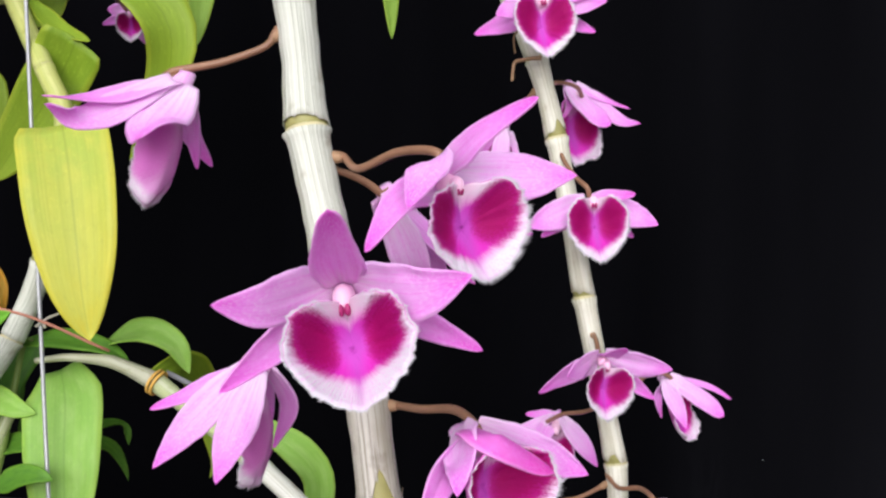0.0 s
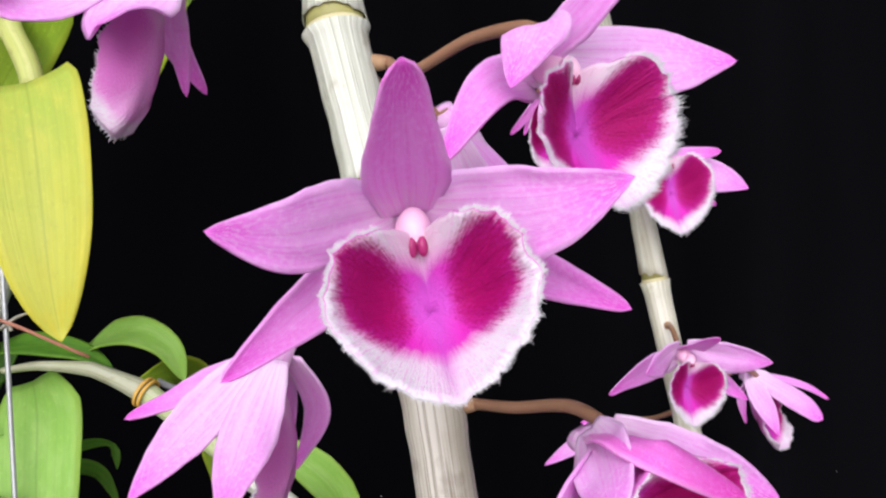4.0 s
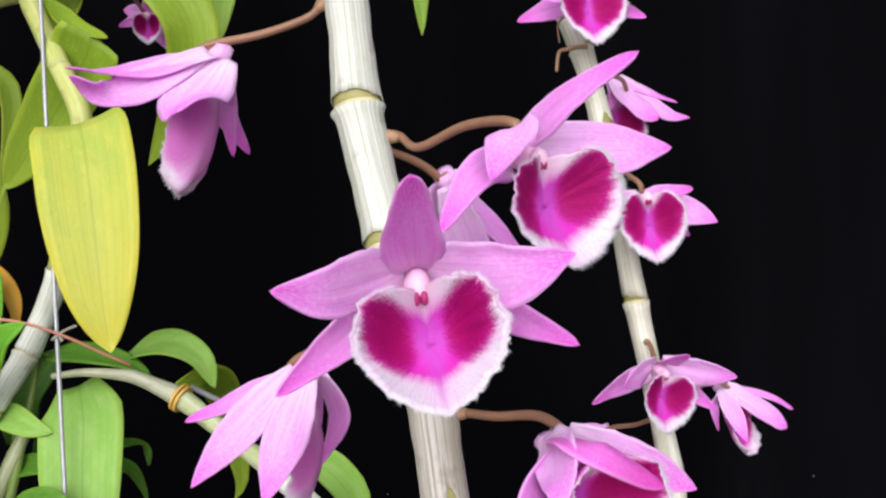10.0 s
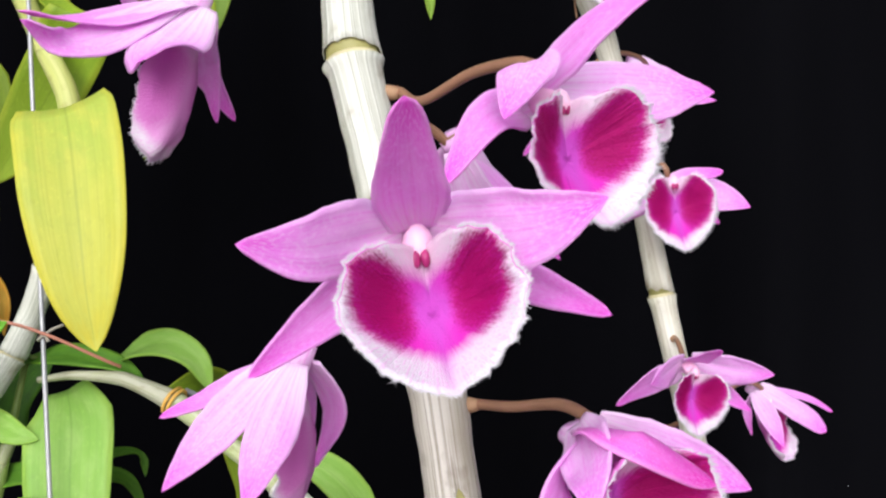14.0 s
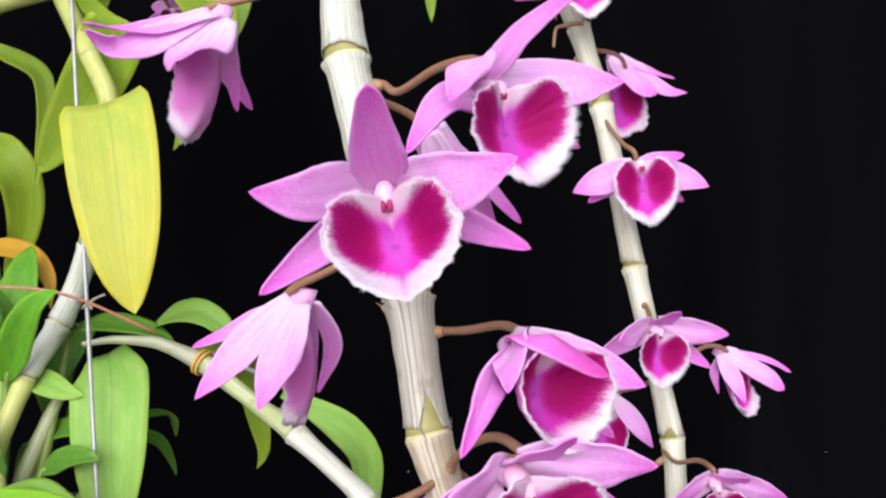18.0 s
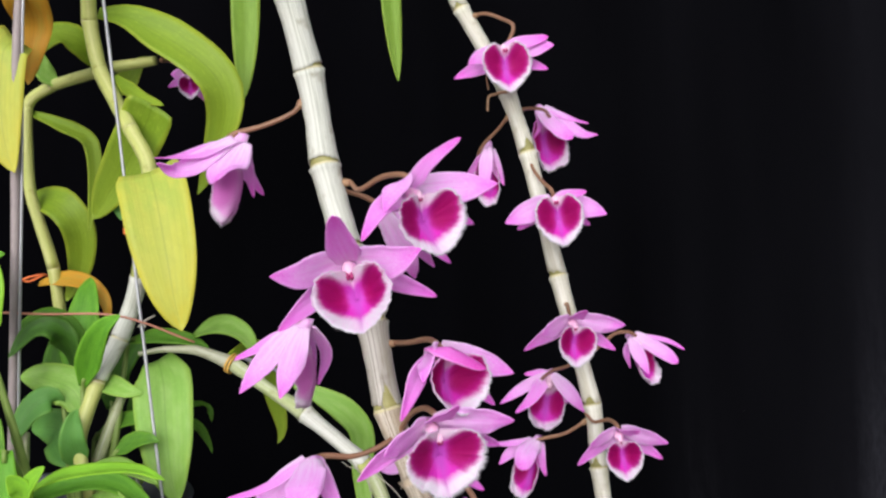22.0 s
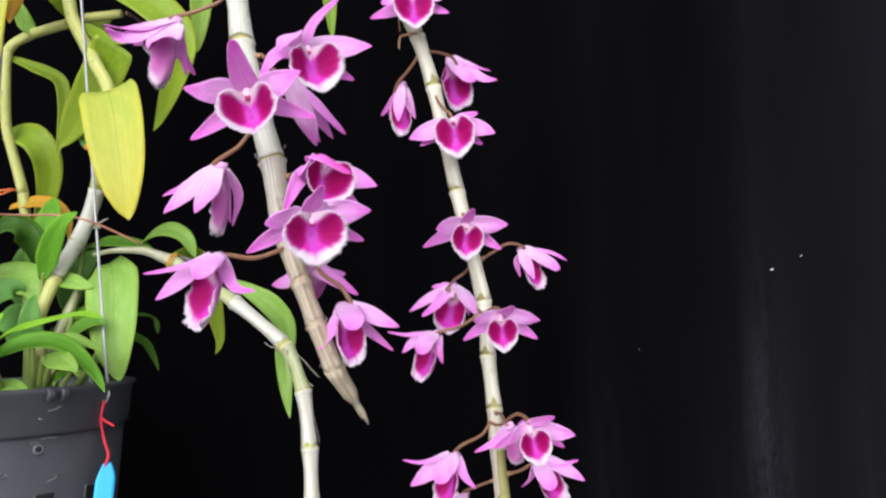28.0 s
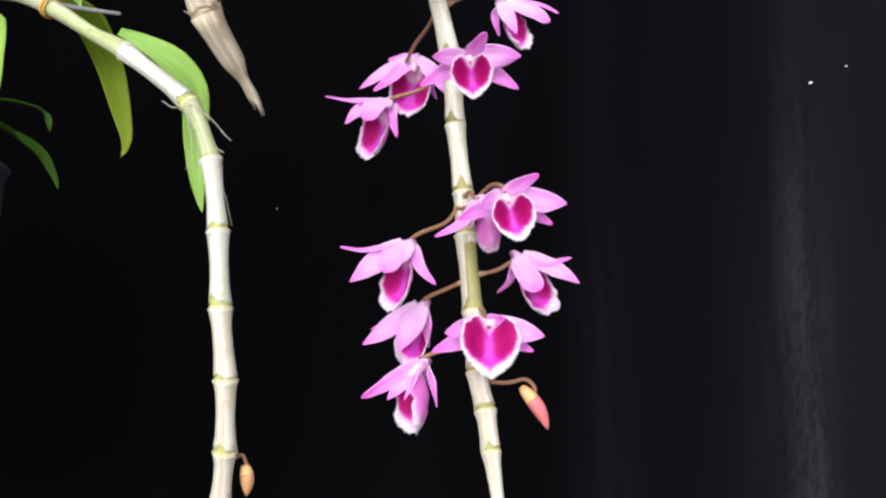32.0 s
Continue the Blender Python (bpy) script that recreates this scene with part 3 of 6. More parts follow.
def cane(points, nodes, radius, mats, name, label, swell=0.0, notch=0.0, torn=None, ring=NODE_OLIVE, bend=0.5):
    """A jointed stem in sheaths; points: joints from the top; nodes: which of them end a sheath; radius: at every point, in mm."""
    q = np.asarray(points, float)
    root = thing(name, q[-1], label, "orchid cane", "orchid canes")
    each = 30
    dense = kinked(q, each, bend)
    rad = np.interp(np.arange(len(dense)), np.arange(len(q)) * each, np.asarray(radius, float) / 1000)
    cuts = sorted(set([0, *[i * each for i in nodes], len(dense) - 1]))
    rng = random.Random(int(radius[0] * 100) + len(points))
    side = np.array([1.0, 0.1, 0.05])
    for k, (a, b) in enumerate(zip(cuts, cuts[1:])):
        pick = np.unique(np.linspace(a, b, 22).astype(int))
        s = (pick - a) / (b - a)
        last = b == len(dense) - 1
        m = mats[min(k, len(mats) - 1)]
        lump = 1 + swell * np.sin(math.pi * s) + 0.05 * np.exp(-s * 14) + 0.05 * np.exp(-(1 - s) * 9)
        wob = np.array([(0.09 if m == CANE_DRY else 0.06) * noise.noise((k * 3.1, i * 0.3, radius[0])) for i in range(len(pick))])
        r = rad[pick] * (lump + wob)
        bare = m in (CANE_GREEN, CANE_SOFT, CANE_TWIG)
        if last:
            r = np.r_[r[:-1], r[-1] * 0.8]
        part("internode" if bare else "stem", tube(dense[pick], r * (1.0 if bare else 0.95), 20), m if bare else (NODE_TAN if m == CANE_DRY else ring), root)
        if not last and b < len(dense) - 2:
            t = unit(dense[b + 1] - dense[b - 1])
            part("node_ring", tube([dense[b] - t * 0.0013, dense[b] - t * 0.0004, dense[b] + t * 0.0004, dense[b] + t * 0.0013], np.array([0.99, 1.05, 1.05, 0.99]) * rad[b] * (0.97 if m == CANE_DRY else 1.0), 20), NODE_TAN if m == CANE_DRY else NODE_RIM, root)
        if bare:
            continue
        # the papery sheath, split and ragged at its lower end
        split, tilt, cols = rng.uniform(-0.7, 0.7), rng.uniform(0, 6.28), 41
        size = np.linalg.norm(dense[b] - dense[a])
        deep = notch * rng.choice((0.15, 0.75, 1.0, 1.2)) * rad[b] / size
        if m == CANE_GREY:
            deep = 1.6 * rad[b] / size
        start = torn[k] if torn and k in torn else None
        grid, uv = np.zeros((18, cols, 3)), np.zeros((18, cols, 2))
        for j in range(cols):
            th = 2 * math.pi * j / (cols - 1)
            turn = math.remainder(th - math.pi / 2 - split, 2 * math.pi)
            stop = 1.0 if last else 1 - (0.0020 + 0.0012 * math.sin(th + tilt) + 0.0009 * noise.noise((k * 7.7, math.cos(th) * 4, math.sin(th) * 4))) / size - deep * max(0, 1 - abs(turn) / 0.55)
            if start is not None and abs(math.remainder(th - start, 2 * math.pi)) < 1.3:
                stop = 0.12 + 0.10 * abs(noise.noise((k * 5.1, th * 3, 0.3)))
            for i, g in enumerate(np.linspace(0.0, 1.0, 18) ** 0.9 * stop):
                f = g * (len(pick) - 1)
                o = min(int(f), len(pick) - 2)
                f -= o
                p = dense[pick[o]] * (1 - f) + dense[pick[o + 1]] * f
                rr = (r[o] * (1 - f) + r[o + 1] * f) * (1.015 + 0.10 * (0.4 if m == CANE_DRY else 1.0) * math.exp(-g * 30) + (0.0 if last else 0.03 * math.exp(-(stop - g) * 25)))
                rr *= 1 + (0.04 if m == CANE_DRY else 0.015) * noise.noise((k * 2.3, th * 5 if th < 6.2 else 0.0, g * 4))
                t = unit(dense[min(pick[o] + 2, len(dense) - 1)] - dense[max(pick[o] - 2, 0)])
                sd = unit(side - t * (side @ t))
                up = np.cross(t, sd)
                grid[i, j] = p + rr * (math.cos(th) * sd + math.sin(th) * up)
                uv[i, j] = (j / (cols - 1), (pick[0] * 0.01 + g * size * 25))
        part("sheath", sheet(grid[:, ::-1], 0.0003, uv[:, ::-1]), m, root, "papery sheath with a ragged edge")
        if m in (CANE_GREY, CANE_DRY):
            for row, sign in ((0, -1), (17, 1)):
                for _ in range(5):
                    j = rng.randrange(cols)
                    p, t = grid[row, j], unit(grid[min(row + 1, 17), j] - grid[max(row - 1, 0), j]) * sign
                    away = unit(p - dense[a if row == 0 else b])
                    d = size * rng.uniform(0.05, 0.14)
                    part("fibre", tube([p - t * d * 0.5, p + t * d * 0.4 + away * d * 0.05, p + t * d + away * d * rng.uniform(0.1, 0.6)], [0.00024, 0.00020, 0.00008], 5), m, root)
    return root


c1 = [(-0.0574, 0.2678, 1.4326), (-0.0539, 0.2745, 1.4137), (-0.0469, 0.2785, 1.3783), (-0.0438, 0.2771, 1.3566), (-0.0411, 0.2742, 1.3339), (-0.0315, 0.2663, 1.2965), (-0.0217, 0.2588, 1.2641), (-0.0160, 0.2539, 1.2283), (-0.0062, 0.2522, 1.1986), (0.0008, 0.2549, 1.1773), (0.0084, 0.2613, 1.1542), (0.0175, 0.2769, 1.1345), (0.0209, 0.2828, 1.1266)]
c2 = [(0.0072, 0.4638, 1.4806), (0.0191, 0.4660, 1.4535), (0.0313, 0.4679, 1.4297), (0.0461, 0.4692, 1.3973), (0.0573, 0.4705, 1.3575), (0.0728, 0.4713, 1.2763), (0.0901, 0.4693, 1.1920), (0.0920, 0.4675, 1.1516), (0.0953, 0.4651, 1.1122), (0.0962, 0.4623, 1.0876), (0.0994, 0.4592, 1.0450), (0.1004, 0.4559, 1.0110), (0.1045, 0.4517, 0.9904), (0.1069, 0.4489, 0.9685), (0.1100, 0.4451, 0.9421)]
c3 = [(-0.2118, 0.4806, 1.2378), (-0.1944, 0.4767, 1.2404), (-0.1696, 0.4729, 1.2392), (-0.1444, 0.4679, 1.2294), (-0.1157, 0.4603, 1.2101), (-0.0940, 0.4522, 1.1969), (-0.0538, 0.4419, 1.1629), (-0.0411, 0.4362, 1.1308), (-0.0362, 0.4317, 1.0914), (-0.0352, 0.4308, 1.0502), (-0.0337, 0.4339, 1.0118), (-0.0370, 0.4429, 0.9723), (-0.0425, 0.4523, 0.9432)]
c4 = [(-0.2432, 0.5000, 1.5092), (-0.2502, 0.5150, 1.4768), (-0.2440, 0.5150, 1.4393), (-0.2138, 0.4900, 1.3921), (-0.1975, 0.4780, 1.3617), (-0.2109, 0.4850, 1.2902), (-0.2206, 0.4900, 1.2667), (-0.2272, 0.4850, 1.2476), (-0.2397, 0.4750, 1.2200), (-0.2486, 0.4620, 1.1825)]
top1 = [(-0.20, 0.44, 1.66), (-0.12, 0.36, 1.60), (-0.08, 0.30, 1.50)]
top2 = [(-0.22, 0.50, 1.70), (-0.10, 0.48, 1.64), (-0.03, 0.465, 1.56)]
bulge = tuple(0.28 * a + 0.72 * b for a, b in zip(c1[-3], c1[-2]))
c1 = c1[:-2] + [bulge] + c1[-2:]
cane(top1 + c1, [2, 4, 5, 7, 8, 9, 10, 11, 12, 13], [6.0, 6.2, 6.3, 6.4, 6.4, 6.3, 6.1, 6.5, 6.4, 6.5, 5.9, 4.9, 4.9, 5.1, 4.3, 1.9, 1.7],
                  [CANE_WHITE] * 6 + [CANE_GREY] + [CANE_DRY] * 9, "orchid_cane", "thick leafless cane in white papery sheaths, dry and tan below", swell=-0.07, notch=0.15, bend=0.3)
cane(top2 + c2, [1, 2, 4, 6, 7, 8, 9, 10, 11, 12, 13, 14, 15, 16], [5.0] * 5 + [5.4] * 7 + [5.8, 5.8, 5.6, 5.7, 5.1, 3.2, 3.0][:len(top2 + c2) - 12],
                 [CANE_SLIM] * 9 + [CANE_PALE] * 9, "orchid_cane", "slender pale hanging cane carrying many pink flowers", swell=-0.09, notch=1.25, torn={10: 0.6})
cane_arching = cane(c3, [3, 5, 6, 7, 8, 9, 10, 11], [1.4, 2.4, 3.8, 4.8, 5.2, 5.4, 5.6, 5.6, 5.6, 5.8, 6.0, 6.0, 6.0][:len(c3)],
                    [CANE_TWIG, CANE_SOFT, CANE_MOTTLED, CANE_SOFT, CANE_MOTTLED, CANE_MOTTLED, CANE_PALE], "orchid_cane", "arching pale cane bending down out of the pot", swell=-0.19, notch=0.7, ring=CANE_GREEN)
cane_green = cane(c4 + [(-0.238, 0.45, 1.155), (-0.245, 0.46, 1.118)], [1, 2, 3, 5, 7, 8], [5.2, 5.4, 5.4, 5.2, 5.2, 5.4, 5.8, 6.0, 5.2, 4.6, 4.2, 4.0], [CANE_GREEN, CANE_GREEN, CANE_GREEN, CANE_GREEN, CANE_WHITE, CANE_WHITE, CANE_GREEN],
                  "orchid_cane", "leafy yellow-green cane rising from the pot")
cane_back = cane([(-0.2593, 0.5413, 1.4448), (-0.2961, 0.5459, 1.4375), (-0.3156, 0.5461, 1.4234)] + [(-0.318, 0.55, 1.36), (-0.305, 0.555, 1.30), (-0.30, 0.56, 1.22), (-0.295, 0.55, 1.14)], [1, 2, 4, 5], [4.4] * 7, [CANE_GREEN], "orchid_cane", "bent green cane with orange dying leaf")
cane([(-0.2416, 0.5357, 1.4468), (-0.2098, 0.5352, 1.4495)], [], [4.2, 3.6], [CANE_GREEN], "orchid_cane", "short green side shoot")

cane([(-0.2281, 0.4920, 1.2122), (-0.2325, 0.4870, 1.1985), (-0.2377, 0.4830, 1.1838), (-0.2428, 0.4780, 1.1675), (-0.247, 0.475, 1.145), (-0.250, 0.474, 1.118)], [1, 3], [2.6, 3.6, 4.0, 4.0, 3.8, 3.6], [CANE_SOFT], "orchid_cane", "short pale green young cane in the pot")
cane([(-0.2876, 0.4700, 1.1896), (-0.2870, 0.4650, 1.1734), (-0.2874, 0.4620, 1.1608), (-0.285, 0.462, 1.118)], [1, 2], [2.4, 3.2, 3.4, 3.4], [CANE_SOFT], "orchid_cane", "short yellowish young cane in the pot")
cane([(-0.2180, 0.4540, 1.1600), (-0.2224, 0.4520, 1.1569), (-0.2287, 0.4500, 1.1510), (-0.2347, 0.4450, 1.1411), (-0.240, 0.445, 1.118)], [1, 3], [1.8, 2.2, 2.6, 2.8, 2.8], [CANE_GREEN], "orchid_cane", "leaning green shoot at the rim of the pot")

# ---- leaves ----
shoot_base = np.array((-0.255, 0.46, 1.12))
young_shoot = thing("orchid_foliage", tuple(shoot_base), "leafy young orchid shoots crowding the pot", "orchid plant")


def leaf(parent, points, width, normal, mat, label, blunt=0.30):
    q = spline(points, 22)
    s = np.linspace(0, 1, 22)
    half = width / 200 * np.minimum(1, blunt + 2.6 * s) * (1 - s ** 3.4) ** 0.80
    tang = np.gradient(q, axis=0)
    seed = points[0][0] * 37 + points[0][2] * 11
    cols = np.linspace(-1, 1, 9)
    grid = np.zeros((22, 9, 3))
    for i in range(22):
        t = unit(tang[i])
        nn = unit(np.asarray(normal, float) - t * (np.asarray(normal, float) @ t))
        side = np.cross(t, nn)
        for j, c in enumerate(cols):
            lift = 0.22 * abs(c) ** 1.3 - 0.10
            wave = 0.10 * noise.noise((seed, s[i] * 4, c * 1.5)) * abs(c)
            grid[i, j] = q[i] + side * half[i] * c * 0.97 + nn * half[i] * (lift + wave)
    uv = np.stack(np.meshgrid(np.linspace(0, 1, 9), s), -1)
    if parent == young_shoot:
        foot = shoot_base + np.array((0.35 * (points[0][0] - shoot_base[0]), 0.4 * (points[0][1] - shoot_base[1]), 0))
        bow = 0.5 * foot + 0.5 * np.array(points[0]) + np.array((0.004, -0.004, 0))
        part("stem", tube(spline([foot, bow, points[0], q[2]], 16), np.linspace(0.0032, 0.0014, 16), 10), SHOOT, parent)
    return part("leaf", sheet(grid, 0.0007, uv), mat, parent, label)


leaf(cane_green, [(-0.1824, 0.4360, 1.3568), (-0.1741, 0.4240, 1.3363), (-0.1665, 0.4150, 1.3042), (-0.1621, 0.4130, 1.2763), (-0.1586, 0.4150, 1.2556)], 4.4, (0.15, -1, 0.1), leaf_yellow, 'yellowing leaf with a green base, hanging', 0.85)
leaf(cane_green, [(-0.2479, 0.5250, 1.4841), (-0.2228, 0.5200, 1.4787), (-0.1926, 0.5150, 1.4600), (-0.1677, 0.5120, 1.4407), (-0.1559, 0.5150, 1.4232), (-0.1568, 0.5220, 1.4040), (-0.1682, 0.5350, 1.3817), (-0.1819, 0.5480, 1.3606), (-0.1893, 0.5520, 1.3497)], 3.4, (0.15, -0.9, 0.42), leaf_olive, 'long olive green leaf arching over and hanging down')
leaf(cane_green, [(-0.1451, 0.5600, 1.5311), (-0.1471, 0.5600, 1.5005), (-0.1492, 0.5600, 1.4654), (-0.1510, 0.5600, 1.4392), (-0.1526, 0.5600, 1.4204)], 2.3, (0.4, -1, 0), leaf_green, 'hanging green leaf')
leaf(cane_green, [(-0.0385, 0.5700, 1.5417), (-0.0369, 0.5650, 1.5092), (-0.0355, 0.5600, 1.4727), (-0.0343, 0.5600, 1.4466), (-0.0333, 0.5600, 1.4270)], 1.75, (0.5, -1, 0), leaf_green, 'hanging narrow green leaf')
leaf(cane_green, [(-0.2517, 0.5300, 1.4471), (-0.2590, 0.5150, 1.4608), (-0.2705, 0.5050, 1.4648), (-0.2823, 0.4950, 1.4535), (-0.2884, 0.4850, 1.4398), (-0.2954, 0.4800, 1.4248)], 2.7, (0.0, -0.85, 0.55), leaf_olive, 'arching leaf turning yellow at its tip')
leaf(cane_green, [(-0.2743, 0.4580, 1.4509), (-0.2792, 0.4480, 1.4420), (-0.2818, 0.4460, 1.4133), (-0.2815, 0.4460, 1.3920), (-0.2785, 0.4460, 1.3742), (-0.2742, 0.4460, 1.3613)], 3.3, (0.2, -1, 0.1), leaf_yellow, 'bent-down yellow leaf end hanging before the rod', 0.75)
leaf(cane_green, [(-0.2607, 0.4500, 1.5098), (-0.2644, 0.4500, 1.4799), (-0.2690, 0.4700, 1.4650), (-0.2750, 0.4750, 1.4450), (-0.2800, 0.4800, 1.4250)], 3.0, (0.2, -1, 0), leaf_orange, 'dying orange leaf')
leaf(cane_green, [(-0.3190, 0.5500, 1.4212), (-0.2942, 0.5480, 1.4104), (-0.2688, 0.5420, 1.3970), (-0.2637, 0.5420, 1.3835), (-0.2641, 0.5430, 1.3645), (-0.2676, 0.5440, 1.3435), (-0.2714, 0.5440, 1.3250)], 1.3, (0.5, -0.85, 0.3), leaf_olive, 'folded leaf bent downward')
leaf(cane_green, [(-0.1979, 0.4900, 1.4080), (-0.2098, 0.5000, 1.3917), (-0.2261, 0.5100, 1.3718), (-0.2436, 0.5200, 1.3533), (-0.2607, 0.5300, 1.3341)], 3.7, (0.2, -1, 0.1), leaf_olive, 'broad olive leaf behind the cane', 0.9)
leaf(cane_green, [(-0.2359, 0.5200, 1.4367), (-0.2123, 0.5050, 1.4170), (-0.1881, 0.4850, 1.4062)], 1.2, (0.1, -0.8, 0.6), leaf_olive, 'upper side of a folded leaf')
leaf(cane_green, [(-0.2329, 0.5300, 1.3870), (-0.2402, 0.5300, 1.3678), (-0.2416, 0.5300, 1.3509), (-0.2401, 0.5300, 1.3320)], 1.9, (0, -1, 0), leaf_blue, 'bluish green leaf tip')
leaf(cane_green, [(-0.3324, 0.5750, 1.3555), (-0.3109, 0.5600, 1.3546), (-0.2909, 0.5500, 1.3448), (-0.2832, 0.5550, 1.3256), (-0.2917, 0.5700, 1.2982), (-0.3110, 0.5850, 1.2733)], 2.7, (0.3, -0.9, 0.3), leaf_olive, 'arching olive leaf')
leaf(cane_back, [(-0.3193, 0.5600, 1.2888), (-0.2990, 0.5530, 1.2918), (-0.2731, 0.5400, 1.2877), (-0.2552, 0.5300, 1.2739), (-0.2533, 0.5300, 1.2549)], 1.5, (0, -0.8, 0.6), leaf_orange, 'orange dying leaf bent down')
leaf(young_shoot, [(-0.2574, 0.4900, 1.2165), (-0.2624, 0.5000, 1.2434), (-0.2622, 0.5100, 1.2669), (-0.2633, 0.5200, 1.2829), (-0.2649, 0.5300, 1.2919)], 2.7, (0.1, -1, 0.1), leaf_fresh, 'broad fresh green leaf')
leaf(young_shoot, [(-0.2472, 0.4700, 1.2191), (-0.2337, 0.4550, 1.2431), (-0.2211, 0.4450, 1.2585), (-0.2064, 0.4400, 1.2664)], 1.8, (0.4, -0.9, 0.3), leaf_fresh, 'fresh green leaf')
leaf(young_shoot, [(-0.2675, 0.5000, 1.2154), (-0.2585, 0.4800, 1.2375), (-0.2587, 0.4600, 1.2585), (-0.2716, 0.4550, 1.2594), (-0.2867, 0.4500, 1.2417)], 2.2, (0, -0.8, 0.6), leaf_dark, 'dark green curved leaf')
leaf(young_shoot, [(-0.2609, 0.5000, 1.2273), (-0.2635, 0.4900, 1.2524), (-0.2723, 0.4800, 1.2660), (-0.2853, 0.4700, 1.2587), (-0.2903, 0.4600, 1.2407)], 2.0, (0, -0.7, 0.7), leaf_mid, 'mid green curved leaf')
leaf(young_shoot, [(-0.2480, 0.4700, 1.1980), (-0.2533, 0.4700, 1.2154), (-0.2693, 0.4750, 1.2229), (-0.2837, 0.4800, 1.2258), (-0.2973, 0.4830, 1.2258)], 2.9, (0.1, -0.9, 0.4), leaf_light, 'pale green broad leaf')
leaf(young_shoot, [(-0.2614, 0.4700, 1.2080), (-0.2660, 0.4600, 1.2127), (-0.2772, 0.4550, 1.2052), (-0.2867, 0.4500, 1.1859)], 2.0, (-0.2, -0.9, 0.2), leaf_blue, 'bluish green leaf')
leaf(young_shoot, [(-0.2475, 0.4600, 1.1659), (-0.2585, 0.4700, 1.1773), (-0.2734, 0.4850, 1.1883), (-0.2911, 0.5000, 1.1880), (-0.3037, 0.5080, 1.1849)], 3.2, (0.1, -1, 0.1), leaf_blue, 'broad bluish green leaf')
leaf(young_shoot, [(-0.2463, 0.4600, 1.1659), (-0.2467, 0.4500, 1.1848), (-0.2454, 0.4500, 1.1996), (-0.2421, 0.4500, 1.2069)], 1.8, (0.4, -1, 0.1), leaf_blue, 'bluish green leaf')
leaf(cane_arching, [(-0.2028, 0.4900, 1.2326), (-0.1945, 0.4750, 1.2167), (-0.1905, 0.4650, 1.1916), (-0.1870, 0.4600, 1.1625), (-0.1832, 0.4600, 1.1400)], 4.2, (0.1, -1, 0.05), leaf_light, 'broad pale green hanging leaf', 0.5)
leaf(cane_green, [(-0.2421, 0.4850, 1.2207), (-0.2279, 0.4750, 1.2177), (-0.2161, 0.4700, 1.2143), (-0.2064, 0.4700, 1.2121)], 1.5, (0, -0.8, 0.5), leaf_light, 'small pale leaf')
leaf(young_shoot, [(-0.2480, 0.3850, 1.1653), (-0.2232, 0.3750, 1.1790), (-0.1957, 0.3650, 1.1848), (-0.1634, 0.3450, 1.1888), (-0.1412, 0.3300, 1.1854)], 1.25, (0.1, -0.5, 0.85), leaf_bright, 'long bright green arching leaf')
leaf(young_shoot, [(-0.2557, 0.4000, 1.1578), (-0.2324, 0.3950, 1.1690), (-0.2115, 0.3950, 1.1730), (-0.1962, 0.4000, 1.1689), (-0.1856, 0.4050, 1.1574), (-0.1790, 0.4100, 1.1459), (-0.1751, 0.4130, 1.1351)], 1.6, (0.1, -0.7, 0.7), leaf_fresh, 'long green leaf arching over the rim')
leaf(young_shoot, [(-0.2212, 0.4300, 1.1590), (-0.2065, 0.4200, 1.1551), (-0.1931, 0.4100, 1.1568), (-0.1872, 0.4050, 1.1598)], 0.8, (0.1, -0.9, 0.4), leaf_blue, 'small curled bluish leaf')
leaf(young_shoot, [(-0.1954, 0.4100, 1.1553), (-0.1908, 0.4050, 1.1513), (-0.1889, 0.4020, 1.1471)], 0.8, (0.1, -1, 0), leaf_light, 'drooping tip of a small leaf')
leaf(young_shoot, [(-0.2139, 0.4200, 1.1430), (-0.2124, 0.4250, 1.1481), (-0.2096, 0.4300, 1.1517), (-0.2062, 0.4350, 1.1541)], 0.6, (0.1, -0.8, 0.5), leaf_fresh, 'small green shoot leaf')
leaf(young_shoot, [(-0.2229, 0.4600, 1.1755), (-0.2084, 0.4550, 1.1835), (-0.1959, 0.4500, 1.1856), (-0.1887, 0.4500, 1.1831)], 1.3, (0.1, -0.8, 0.5), leaf_mid, 'green leaf among the shoots')
leaf(young_shoot, [(-0.2427, 0.4400, 1.1707), (-0.2175, 0.4300, 1.1677), (-0.1989, 0.4200, 1.1649), (-0.1868, 0.4150, 1.1615)], 1.1, (0.1, -0.4, 0.9), leaf_light, 'pale leaf under the arching ones')
leaf(young_shoot, [(-0.2514, 0.3800, 1.1951), (-0.2507, 0.3700, 1.1777), (-0.2433, 0.3600, 1.1606), (-0.2465, 0.3600, 1.1430), (-0.2524, 0.3650, 1.1259)], 2.2, (0.3, -1, 0), leaf_fresh, 'broad pale leaf hanging over the rim')
leaf(young_shoot, [(-0.2582, 0.4000, 1.1504), (-0.2577, 0.3900, 1.1626), (-0.2565, 0.3850, 1.1702), (-0.2588, 0.3800, 1.1682), (-0.2612, 0.3800, 1.1492), (-0.2637, 0.3800, 1.1239)], 2.6, (0.2, -1, 0.1), leaf_fresh, 'broad green leaf in the pot')
leaf(young_shoot, [(-0.2902, 0.4200, 1.2176), (-0.2803, 0.4100, 1.1986), (-0.2739, 0.4000, 1.1803), (-0.2797, 0.4000, 1.1607)], 2.2, (0.2, -1, 0.1), leaf_mid, 'broad green leaf')
